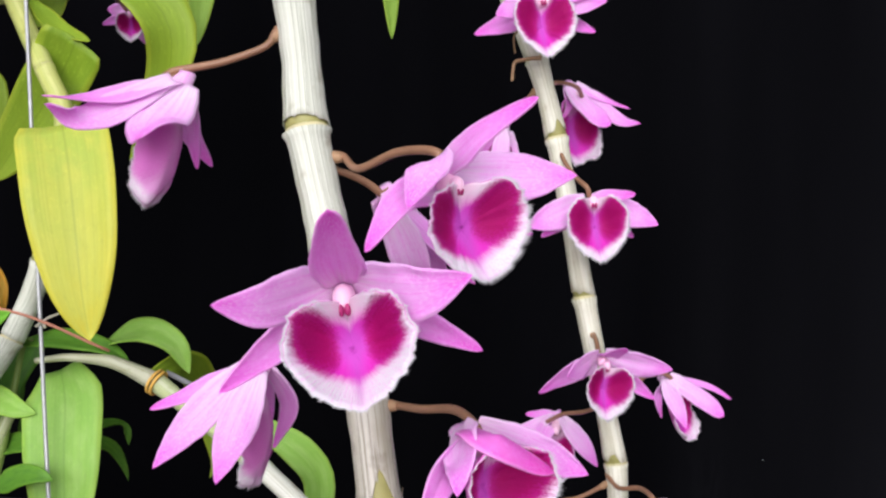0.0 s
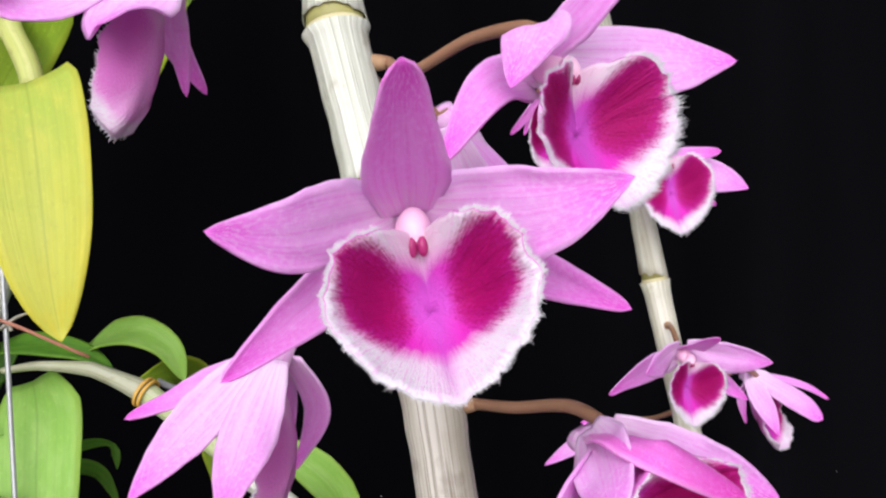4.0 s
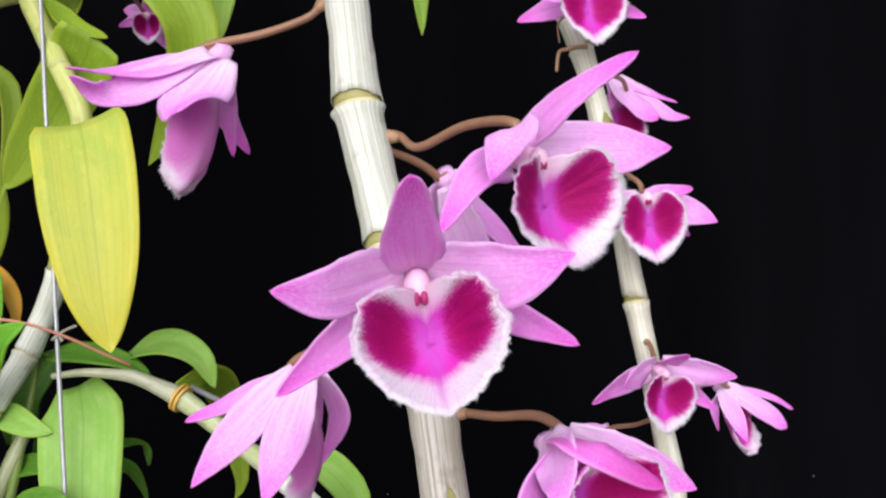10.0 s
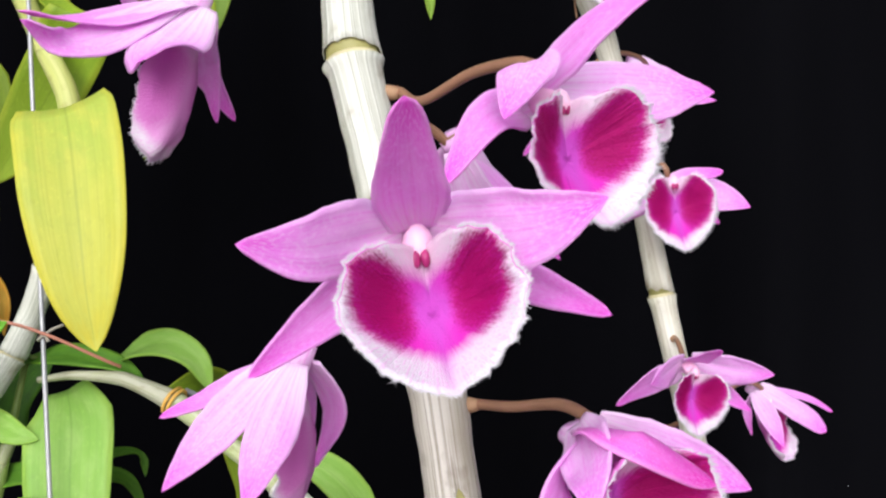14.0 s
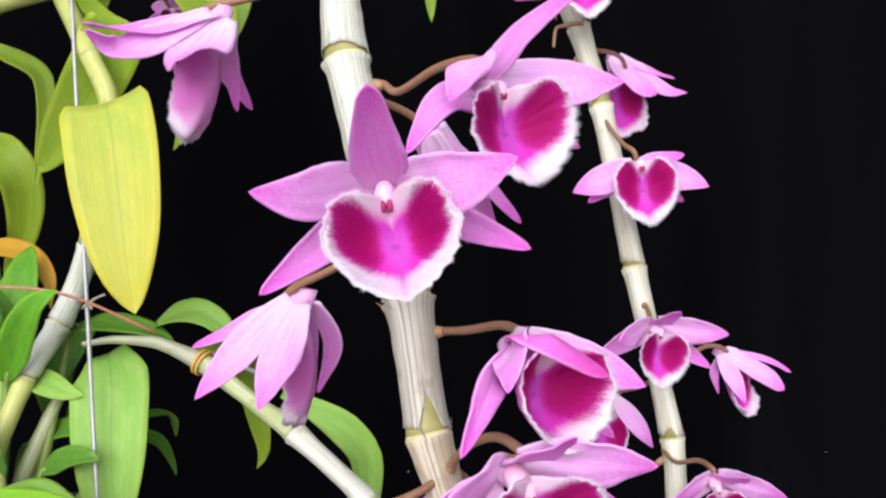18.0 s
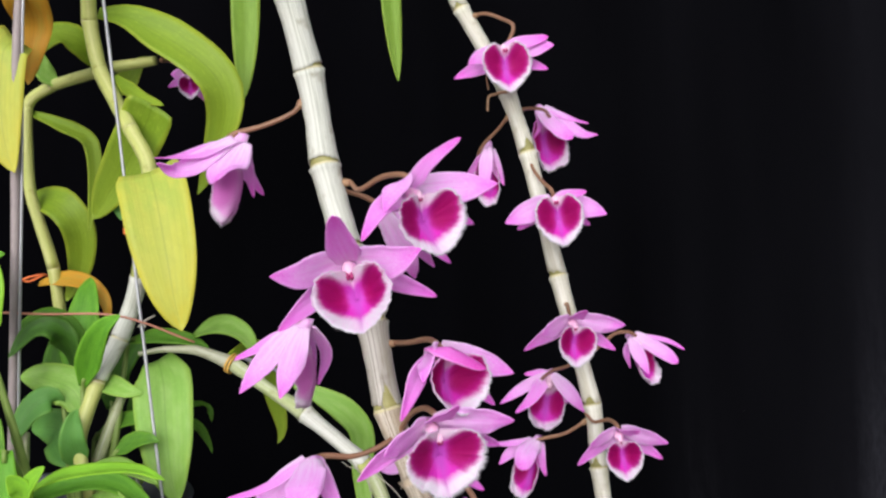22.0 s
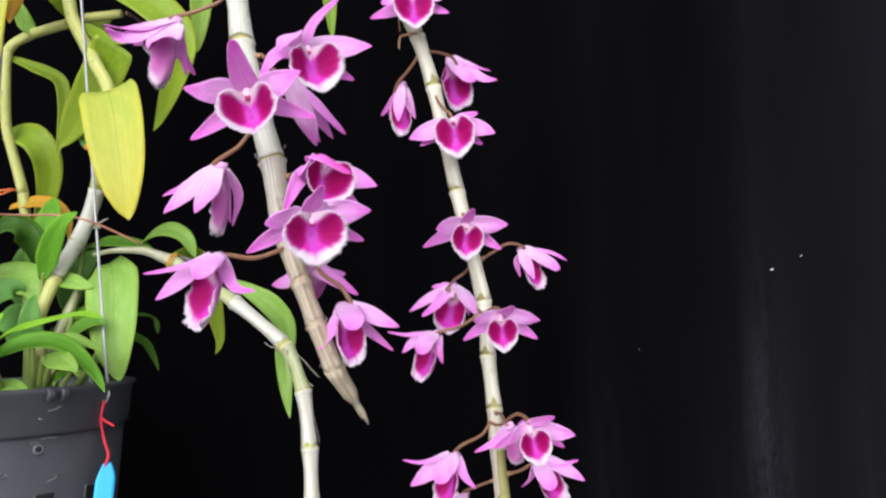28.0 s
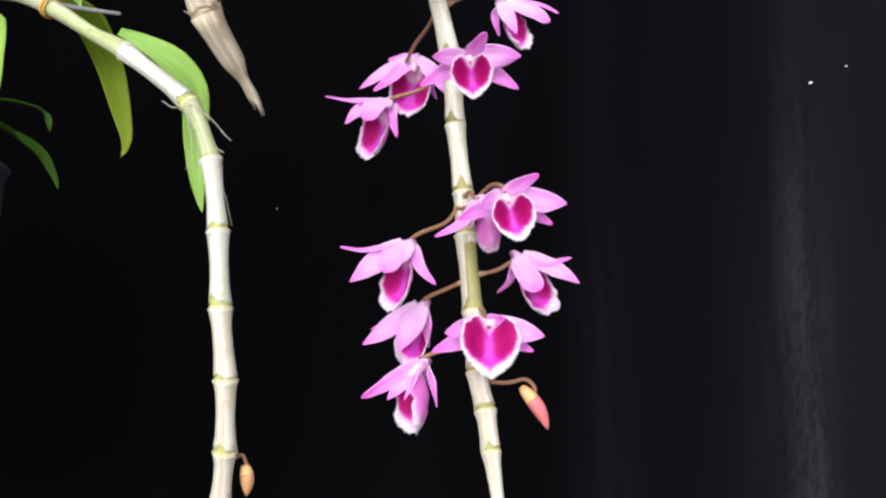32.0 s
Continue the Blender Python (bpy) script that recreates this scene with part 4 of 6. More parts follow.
leaf(young_shoot, [(-0.2571, 0.4000, 1.1339), (-0.2444, 0.3950, 1.1410), (-0.2288, 0.3900, 1.1434), (-0.2174, 0.3900, 1.1388)], 1.7, (0, -0.5, 0.9), leaf_light, 'low green leaf inside the pot')
leaf(young_shoot, [(-0.2328, 0.3600, 1.1699), (-0.2316, 0.3550, 1.1783), (-0.2357, 0.3500, 1.1869)], 1.3, (0.2, -0.9, 0.3), leaf_bright, 'bright young leaf')
leaf(young_shoot, [(-0.2343, 0.3650, 1.1693), (-0.2259, 0.3550, 1.1814), (-0.2145, 0.3500, 1.1911)], 1.2, (-0.3, -0.9, 0.3), leaf_bright, 'bright young leaf')
leaf(young_shoot, [(-0.2820, 0.4200, 1.2515), (-0.2831, 0.4200, 1.2686), (-0.2788, 0.4200, 1.2889), (-0.2790, 0.4250, 1.3077)], 2.0, (0.2, -1, 0), leaf_bright, 'pale young leaf')
leaf(young_shoot, [(-0.2921, 0.4300, 1.2650), (-0.2949, 0.4300, 1.2859), (-0.2897, 0.4350, 1.3067), (-0.2796, 0.4400, 1.3094)], 2.0, (0, -0.9, 0.4), leaf_fresh, 'fresh leaf')
leaf(cane_arching, [(-0.1821, 0.5000, 1.2457), (-0.1659, 0.4850, 1.2529), (-0.1498, 0.4750, 1.2548), (-0.1370, 0.4750, 1.2478), (-0.1312, 0.4800, 1.2325)], 1.9, (0, -0.7, 0.7), leaf_light, 'leaf arching over the cane')
leaf(cane_arching, [(-0.1492, 0.4750, 1.2321), (-0.1404, 0.4900, 1.2366), (-0.1387, 0.5150, 1.2307), (-0.1399, 0.5450, 1.2128), (-0.1382, 0.5600, 1.1852), (-0.1371, 0.5660, 1.1667), (-0.1419, 0.5680, 1.1558)], 2.0, (0.3, -1, 0), leaf_olive, 'hanging olive leaf on the cane')
leaf(cane_arching, [(-0.1040, 0.4700, 1.2139), (-0.0878, 0.4700, 1.2058), (-0.0715, 0.4720, 1.1944), (-0.0623, 0.4780, 1.1786), (-0.0640, 0.4840, 1.1512), (-0.0637, 0.4860, 1.1280), (-0.0616, 0.4880, 1.1070)], 1.75, (0.15, -0.95, 0.25), leaf_light, 'folded green leaf hanging behind the cane')
leaf(young_shoot, [(-0.2094, 0.5200, 1.1885), (-0.2048, 0.5400, 1.1917), (-0.1973, 0.5600, 1.1911), (-0.1932, 0.5680, 1.1847), (-0.1925, 0.5690, 1.1750)], 1.0, (0, -0.6, 0.8), leaf_mid, 'narrow drooping leaf')
leaf(young_shoot, [(-0.2147, 0.5300, 1.1778), (-0.2202, 0.5700, 1.1760), (-0.2146, 0.6000, 1.1676), (-0.2102, 0.6130, 1.1518), (-0.2082, 0.6160, 1.1411)], 1.1, (0.2, -0.8, 0.4), leaf_mid, 'narrow drooping leaf')
leaf(young_shoot, [(-0.2271, 0.5000, 1.2451), (-0.2047, 0.4900, 1.2489), (-0.1802, 0.4850, 1.2458), (-0.1629, 0.4800, 1.2390)], 1.6, (0, -0.6, 0.8), leaf_mid, 'dark green leaf behind the arching cane')
leaf(young_shoot, [(-0.2543, 0.5000, 1.1783), (-0.2317, 0.4900, 1.1910), (-0.2073, 0.4800, 1.1945), (-0.1876, 0.4750, 1.1894)], 1.4, (0, -0.7, 0.6), leaf_mid, 'green leaf in the pot')
leaf(young_shoot, [(-0.2209, 0.5300, 1.1724), (-0.2283, 0.5250, 1.1865), (-0.2285, 0.5200, 1.2004), (-0.2215, 0.5200, 1.2117)], 2.2, (0.1, -0.9, 0.2), leaf_dark, 'dark leaf behind')
leaf(young_shoot, [(-0.2876, 0.5400, 1.1932), (-0.2949, 0.5350, 1.2217), (-0.2878, 0.5300, 1.2449), (-0.2735, 0.5300, 1.2586)], 2.5, (0.1, -0.9, 0.2), leaf_dark, 'dark leaf behind')
leaf(young_shoot, [(-0.2586, 0.5400, 1.1923), (-0.2517, 0.5350, 1.2203), (-0.2352, 0.5300, 1.2384), (-0.2256, 0.5300, 1.2475)], 2.5, (0.1, -0.9, 0.2), leaf_dark, 'dark leaf behind')
leaf(young_shoot, [(-0.2130, 0.4000, 1.1603), (-0.1992, 0.3950, 1.1593), (-0.1877, 0.3900, 1.1544), (-0.1853, 0.3900, 1.1505)], 1.6, (0.1, -0.8, 0.5), leaf_light, 'pale leaf tip in the pot')
leaf(young_shoot, [(-0.2390, 0.4400, 1.1686), (-0.2134, 0.4300, 1.1753), (-0.1913, 0.4200, 1.1698), (-0.1777, 0.4150, 1.1637)], 1.5, (0.1, -0.3, 0.95), leaf_light, 'pale green leaf')
leaf(cane_green, [(-0.2894, 0.5450, 1.4376), (-0.2963, 0.5400, 1.4457), (-0.3003, 0.5350, 1.4591), (-0.3022, 0.5300, 1.4651)], 1.5, (0.2, -0.8, 0.5), leaf_light, 'small green leaf')
leaf(cane_green, [(-0.2500, 0.5450, 1.4406), (-0.2427, 0.5500, 1.4339), (-0.2321, 0.5500, 1.4476), (-0.2217, 0.5500, 1.4564)], 2.0, (0.2, -0.8, 0.5), leaf_olive, 'small olive leaf')


# ---- flowers ----
# half-widths along a tepal from its base to its tip
OUTLINES = {
    "dorsal_sepal": ([0, 0.12, 0.28, 0.42, 0.58, 0.72, 0.86, 0.94, 0.98, 1.0], [0.58, 0.82, 1.0, 0.98, 0.82, 0.66, 0.50, 0.34, 0.16, 0.0]),
    "petal": ([0, 0.12, 0.28, 0.45, 0.6, 0.74, 0.86, 0.94, 0.98, 1.0], [0.45, 0.70, 0.93, 1.0, 0.93, 0.72, 0.44, 0.22, 0.10, 0.0]),
    "folded_petal": ([0, 0.12, 0.28, 0.45, 0.6, 0.74, 0.86, 0.94, 0.98, 1.0], [0.50, 0.78, 0.96, 1.0, 0.99, 0.93, 0.78, 0.54, 0.33, 0.0]),
    "lateral_sepal": ([0, 0.12, 0.28, 0.42, 0.6, 0.75, 0.87, 0.94, 0.98, 1.0], [0.75, 0.93, 1.0, 0.95, 0.77, 0.56, 0.37, 0.24, 0.12, 0.0]),
}


def tepal(kind, base, tip, face, half, arch, curl, seed, via=None, skew=0.0, rows=26, cols=13):
    """One sepal or petal from its base to its tip, in metres; face: the side turned outwards; via: a point that its midrib passes."""
    e = tip - base
    size = np.linalg.norm(e)
    t = e / size
    nn = unit(face - t * (face @ t))
    side = np.cross(t, nn)
    s = np.linspace(0, 1, rows)
    bend = 0.05 * noise.noise((seed, 1.7, 0.2))
    if via is None:
        rib = base + np.outer(s, e) + np.outer(4 * s * (1 - s), nn) * size * arch + np.outer(np.sin(math.pi * s ** 0.8), side) * size * bend
    else:
        rib = spline([base, via, tip], rows)
    tang = np.gradient(rib, axis=0)
    w = half * np.interp(s, *OUTLINES[kind])
    grid = np.zeros((rows, cols, 3))
    for i in range(rows):
        ti = unit(tang[i])
        n0 = unit(face - ti * (face @ ti))
        roll = 0.45 * noise.noise((seed, s[i] * 1.5, 4.0)) * s[i]
        s0 = np.cross(ti, n0)
        sd = math.cos(roll) * s0 + math.sin(roll) * n0
        up = math.cos(roll) * n0 - math.sin(roll) * s0
        for j, c in enumerate(np.linspace(-1, 1, cols)):
            ripple = (0.34 * noise.noise((seed + 5, s[i] * 3.2, c * 1.1)) + 0.10 * noise.noise((seed + 9, s[i] * 9, c))) * abs(c) ** 1.6
            notch = 1 + 0.035 * noise.noise((seed + 2, s[i] * 13, c)) + skew * c * math.sin(math.pi * min(1, 1.1 * s[i]))
            grid[i, j] = rib[i] + sd * w[i] * c * notch + up * w[i] * (curl * c * c - 0.10 * math.exp(-(c / 0.16) ** 2) * (1 - s[i]) + ripple)
    uv = np.stack(np.meshgrid(np.linspace(0, 1, cols), s), -1)
    return sheet(grid, 0.0005, uv)


LIP_SHAPE = ([0, 0.05, 0.12, 0.20, 0.32, 0.44, 0.54, 0.66, 0.75, 0.83, 0.9, 0.95, 1.0], [1.0, 0.97, 0.92, 0.89, 0.93, 1.01, 1.07, 1.10, 1.07, 1.0, 0.92, 0.86, 0.84])


def lip(base, tip, face, across, tubular, seed, wide):
    """The cupped lip with its fringe; base: the mouth of the column."""
    f, r = unit(face), unit(across)
    u = np.cross(f, r)
    ahead = f @ (tip - base)
    reach = min(0.019, max(0.0095, (0.60 + 0.25 * tubular) * ahead))
    top = base + f * reach + u * (0.0038 + 0.5 * (reach - 0.0095))
    up = unit(top - tip)
    h = np.linalg.norm(top - tip)
    s = max(0.0090, h / 1.92)
    mid = tip + up * 0.99 * s
    r = unit(r - up * (r @ up))
    out = np.cross(r, up)
    deep = max((0.60 - 0.28 * tubular) * s, (1 - 0.6 * tubular) * ((mid - base) @ out) - 0.001)
    wide = wide * (1 - 0.25 * tubular)
    rows, cols = 14, 97
    grid = np.zeros((rows, cols, 3))
    uv = np.zeros((rows, cols, 2))
    for j in range(cols):
        phi = -math.pi + 2 * math.pi * j / (cols - 1)
        k = abs(phi) / math.pi
        cx, cy = math.cos(phi), math.sin(phi)
        edge = s * np.interp(k, *LIP_SHAPE) * (1 + 0.05 * noise.noise((seed, cx * 3, cy * 3)) + 0.045 * noise.noise((seed, cx * 9, cy * 9)) + 0.03 * noise.noise((seed, cx * 26, cy * 26)))
        d = -cx * up + cy * r * wide
        open_top = 1 - 0.85 * max(0, min(1, (k - 0.80) / 0.18)) ** 1.5
        for i in range(rows):
            v = 0.004 + 0.996 * (i / (rows - 1)) ** 0.85
            rise = v ** (1.9 + 1.8 * max(0, deep / s - 0.85)) * open_top
            depth = -deep * (1 - rise) + (0.10 + 0.12 * tubular) * s * abs(cy) * v ** 3 - (0.16 - 0.1 * tubular) * s * max(0, v - 0.75) * 4 * (0.4 + 0.6 * abs(cy)) * open_top
            groove = 0.10 * s * math.exp(-(phi / 0.45) ** 2) * v * (1 - v) * 2
            wave = 0.07 * s * noise.noise((seed + 3, cx * 4, cy * 4)) * v ** 4
            grid[i, j] = mid + d * edge * v + out * (depth + groove + wave)
            uv[i, j] = (0.5 + 0.5 * v * cy, 0.5 - 0.5 * v * cx)
    data = sheet(grid, 0.0006, uv, True)
    # hairs round the margin
    rim = grid[-1]
    inner = grid[-2]
    rng = random.Random(int(seed * 1000) % 9973)
    hv, hf, hu = [], [], []
    for q in range(1500 if s > 0.0118 else 700):
        x = rng.uniform(6, cols - 8)
        j = int(x)
        b = rim[j] + (rim[j + 1] - rim[j]) * (x - j)
        away = unit(b - (inner[j] + (inner[j + 1] - inner[j]) * (x - j)))
        along = unit(rim[j + 1] - rim[j])
        tipp = b + (away + 0.7 * rng.uniform(-1, 1) * along + 0.5 * rng.uniform(-1, 1) * out) * s * rng.uniform(0.03, 0.13)
        b0 = b - away * s * 0.02
        o = len(hv)
        hv += [b0 - along * s * 0.009, b0 + along * s * 0.009, b0 + out * s * 0.011, tipp]
        hf += [(o, o + 1, o + 3), (o + 1, o + 2, o + 3), (o + 2, o, o + 3)]
        hu += [(0.0, 1.0)] * 4
    return data, (hv, hf, hu, None), s


TUBE_SHAPE = ([0, 0.12, 0.38, 0.65, 0.85, 0.95, 1.0], [0.32, 0.68, 0.95, 0.94, 0.82, 0.72, 0.58])


def folded_lip(base, tip, face, across, seed, wide, wrap=1.85):
    """A lip rolled into a trough, its open side turned to the face."""
    e = tip - base
    size = np.linalg.norm(e)
    t = e / size
    r = unit(across - t * (across @ t))
    out = unit(np.cross(r, -t))
    if out @ face < 0:
        out = -out
    rows, cols = 26, 25
    grid, uv = np.zeros((rows, cols, 3)), np.zeros((rows, cols, 2))
    for i, v in enumerate(np.linspace(0, 1, rows)):
        k = np.interp(v, *TUBE_SHAPE) * size * wide
        for j, c in enumerate(np.linspace(-1, 1, cols)):
            ragged = 1 + (0.05 * noise.noise((seed, v * 9, c * 2)) + 0.03 * noise.noise((seed, v * 26, c * 9))) * max(abs(c), v) ** 4
            turn = wrap * c
            depth = 0.40 * k * (1 - math.cos(turn)) - 0.26 * k + 0.10 * size * v * v * (1 - c * c)
            flare = 0.10 * size * noise.noise((seed + 2, v * 6, c * 3)) * max(abs(c), v) ** 3 + 0.06 * size * max(0, v - 0.7) * 3
            grid[i, j] = base + e * v * (1 - 0.10 * c * c * v) * ragged + r * 0.34 * k * math.sin(turn) * ragged + out * (depth * ragged + flare)
            y = 1 - 2 * v
            uv[i, j] = (0.5 + 0.5 * c * math.sqrt(max(0, 1 - y * y)), 0.5 + 0.5 * y)
    # wind the faces so that the outer skin comes first
    g = grid
    nrm = np.cross(g[12, 13] - g[12, 11], g[13, 12] - g[11, 12])
    if nrm @ out > 0:
        g, uv = g[:, ::-1], uv[:, ::-1]
    data = sheet(g, 0.0006, uv, True)
    edge = np.vstack([g[6:, 0], g[-1, 1:-1], g[:5:-1, -1]])
    rng = random.Random(int(seed * 1000) % 9973)
    hv, hf, hu = [], [], []
    middle = edge.mean(axis=0)
    for q in range(300):
        x = rng.uniform(0, len(edge) - 1.01)
        j = int(x)
        b = edge[j] + (edge[j + 1] - edge[j]) * (x - j)
        along = unit(edge[j + 1] - edge[j])
        away = unit(0.6 * out + unit(b - middle))
        tipp = b + (away + 0.7 * rng.uniform(-1, 1) * along) * size * rng.uniform(0.015, 0.045)
        o = len(hv)
        w = np.cross(along, away) * size * 0.006
        hv += [b - along * size * 0.006, b + along * size * 0.006, b + w, tipp]
        hf += [(o, o + 1, o + 3), (o + 1, o + 2, o + 3), (o + 2, o, o + 3)]
        hu += [(0.0, 1.0)] * 4
    return data, (hv, hf, hu, None), size * 0.5


def orchid(c, face, dorsal, petal_l, petal_r, sepal_l, sepal_r, lip_tip, stalk, label, tubular=0.0, slim=0.78, wide=1.0, petals=1.0, forms=(), velvet=None):
    """A dendrobium flower; c: its column; tips and stalk in cm from there; forms: what sets single tepals apart."""
    c = np.asarray(c, float)
    f = unit(face)
    root = thing("orchid_flower", tuple(c), label, "orchid flower", "orchid flowers")
    cm = lambda v: c + np.asarray(v, float) / 100
    back = c - f * 0.0065
    seed = c[0] * 91 + c[2] * 57
    r = unit(np.asarray(petal_r, float) - np.asarray(petal_l, float))
    r = unit(r - f * (r @ f))
    u = np.cross(f, r)
    # the tepals of a nodding flower twist towards the front
    spread = unit(f + np.array((0, -0.4, 0)) * tubular)
    forms = dict(forms)
    lip_across, lip_wrap, stout = unit(forms.pop("lip_across", r)), forms.pop("lip_wrap", 1.85), forms.pop("column", 1.0)
    mouth = c + u * forms.pop("lip_lift", 0.0)
    for key, kind, tip, half, arch, curl, start in (
            ("dorsal", "dorsal_sepal", dorsal, 0.0062, 0.02, 0.14, u * 0.002),
            ("petal_l", "petal", petal_l, 0.0068, 0.0, 0.10, -r * 0.002 + u * 0.0025),
            ("petal_r", "petal", petal_r, 0.0068, 0.0, 0.10, r * 0.002 + u * 0.0025),
            ("sepal_l", "lateral_sepal", sepal_l, 0.0058, -0.05, 0.20, -r * 0.002 - u * 0.002 - f * 0.001),
            ("sepal_r", "lateral_sepal", sepal_r, 0.0058, -0.05, 0.20, r * 0.002 - u * 0.002 - f * 0.001)):
        seed += 1.37
        length = np.linalg.norm(tip) / 100
        own = dict(forms.get(key, ()))
        half = own.pop("half", half * (petals if kind == "petal" else slim) * min(1.15, max(0.75, length / 0.030)))
        turned, own_skin = unit(own.pop("face", spread)), own.pop("skin", None)
        if "via" in own:
            own["via"] = cm(own["via"])
        lean = 0.0 if kind != "petal" or tubular > 0.9 else 0.14 if key == "petal_l" else -0.14
        part(kind, tepal(own.pop("outline", kind), back + start, cm(tip), turned, half, own.pop("arch", arch), own.pop("curl", curl), seed, skew=own.pop("skew", -lean), **own), own_skin or (PETAL if kind == "petal" else SEPAL), root)
    data, hairs, s = folded_lip(c, cm(lip_tip), f, lip_across, seed, wide, lip_wrap) if tubular > 0.9 else lip(mouth, cm(lip_tip), f, r, tubular, seed, wide)
    lp = part("lip", data, [LIP_OUT, velvet or LIP_NARROW], root, "white-margined magenta lip")
    part("fringe", hairs, FRINGE, lp)
    k = s / 0.0135 * (0.6 if tubular > 0.9 else 1.0) * stout
    col = part("column", joined(ball(c + u * 0.0008 * k + f * 0.0016, [r * 0.0026 * k, u * 0.0036 * k, f * 0.0034 * k], 12, 16), tube([back - f * 0.001, back + f * 0.003, c], [0.0022, 0.0028, 0.0026], 12)), COLUMN, root, "blush pink column")
    tip = c + f * 0.0048 * k - u * 0.0010 * k
    part("anther_cap", joined(*[ball(tip + r * q * 0.0008 * k, [r * 0.00085 * k, u * 0.0016 * k, f * 0.0010 * k], 8, 10) for q in (-1, 1)]), ANTHER, col, "purple anther cap")
    way = [cm(v) for v in stalk]
    part("mentum", tube([back + f * 0.001, back - f * 0.003 - u * 0.001, way[0] * 0.35 + (back - f * 0.004) * 0.65], [0.0034, 0.0030, 0.0017], 12), SEPAL, root)
    way = [back - f * 0.003] + way
    q = spline(way, 26)
    foot, d = q[-3], unit(q[-6] - q[-3])
    part("bract", tube([foot, foot + d * 0.0018, foot + d * 0.0036, foot + d * 0.005], [0.0017, 0.0019, 0.0016, 0.0011], 10), BRACT, root, "small dry bract at the foot of the stalk")
    part("pedicel", tube(q, np.r_[np.linspace(0.0013, 0.0011, 20), np.linspace(0.0011, 0.0019, 6)], 10), PEDICEL, root, "brown stalk")
    return root


orchid((-0.0815, 0.2735, 1.3420), (-0.35, -0.20, -0.92), (-2.75, -2.60, -0.25), (-2.57, -2.80, -0.50), (-0.08, -2.75, -1.40),
       (0.10, 2.60, -1.75), (0.51, 2.93, -1.64), (-0.47, -0.10, -3.09),
       [(-0.30, 0.35, 0.75), (-0.10, 0.35, 1.00), (1.39, 0.30, 1.30), (2.71, 0.35, 1.82), (3.06, 0.40, 2.33), (3.66, 0.41, 2.23)], 'drooping pink orchid flower with narrow swept-back sepals', 1.0, slim=0.8, wide=0.64,
       forms={"lip_across": (0.45, 0.9, 0), "dorsal": dict(via=(-1.8, -1.3, -0.1), half=0.0042, face=(-0.2, -0.8, 0.6)), "petal_l": dict(via=(-1.82, -1.55, -0.69), half=0.0050, face=(-0.3, -1, 0.1)),
              "petal_r": dict(via=(-0.08, -1.15, -0.53), half=0.0092, face=(-0.2, -1, 0.1), curl=-0.2), "sepal_r": dict(via=(0.01, 1.65, -0.47), half=0.0040, face=(0.1, -1, 0)), "sepal_l": dict(half=0.0035, face=(0.1, -1, 0))})
orchid((-0.0225, 0.2108, 1.2879), (0.10, -0.97, -0.23), (-0.06, -2.84, 1.96), (-2.53, -2.13, -0.03), (2.89, -1.72, 0.67),
       (-2.74, -0.40, -2.12), (3.22, 0.17, -1.13), (0.62, -1.80, -2.20),
       [(-0.08, 0.78, 0.18), (-0.54, 3.20, 1.09), (-0.99, 5.62, 1.20)], 'large open pink orchid flower facing out, white-fringed magenta lip', slim=1.0, velvet=LIP_IN,
       forms={"dorsal": dict(via=(-0.10, -1.55, 1.25), half=0.0063), "petal_l": dict(via=(-1.50, -1.25, -0.08), half=0.0062, skew=0.16), "petal_r": dict(via=(1.67, -1.20, 0.30), half=0.0072, skew=0.12),
              "sepal_l": dict(half=0.0048), "sepal_r": dict(half=0.0046)})
orchid((0.0023, 0.2327, 1.3160), (0.50, -0.82, -0.27), (1.96, -1.80, 2.00), (-1.06, -2.20, -0.68), (3.27, 0.90, 0.40),
       (-2.08, -1.53, -1.72), (2.20, 1.64, -1.17), (0.95, -0.85, -2.37),
       [(-0.39, 0.40, 0.87), (-1.49, 1.60, 1.00), (-2.67, 2.79, 0.63), (-3.30, 3.99, 1.11), (-4.15, 3.99, 1.01)], 'open pink orchid flower turned aside, dorsal sepal raised', velvet=LIP_MEDIUM,
       forms={"dorsal": dict(via=(0.72, -1.00, 1.25), half=0.0037, face=(0.2, -0.9, 0.3)), "column": 0.7, "petal_l": dict(via=(-0.67, -1.45, 0.44), half=0.0054, face=(-0.2, -1, 0.2), curl=-0.3),
              "petal_r": dict(via=(1.75, 0.60, 0.36), half=0.0068, face=(0.1, -0.95, 0.15), skew=0.1), "sepal_l": dict(via=(-1.32, -0.95, -0.45), half=0.0046, face=(0.1, -1, 0.1))})
orchid((-0.0140, 0.2870, 1.3110), (0.45, 0.45, -0.77), (2.51, 2.20, -2.26), (0.77, 2.10, -2.90), (1.71, 2.50, -2.42),
       (0.90, 2.70, -2.60), (1.50, 2.70, -2.30), (0.50, 1.20, -1.10),
       [(-0.30, -0.30, 0.40), (-1.00, -0.70, 0.90), (-1.90, -1.20, 1.20), (-2.38, -1.55, 1.00)], 'half-closed pink orchid flower hanging behind another bloom', 1.0, wide=0.40,
       forms={"dorsal": dict(via=(1.30, 0.95, -1.05), half=0.0036, face=(0.6, -0.8, 0.2)), "petal_l": dict(via=(0.45, 0.85, -1.65), half=0.0062, face=(-0.2, -1, 0)),
              "petal_r": dict(half=0.0040, face=(0.3, -1, 0)), "sepal_l": dict(half=0.0045), "sepal_r": dict(half=0.0035)})
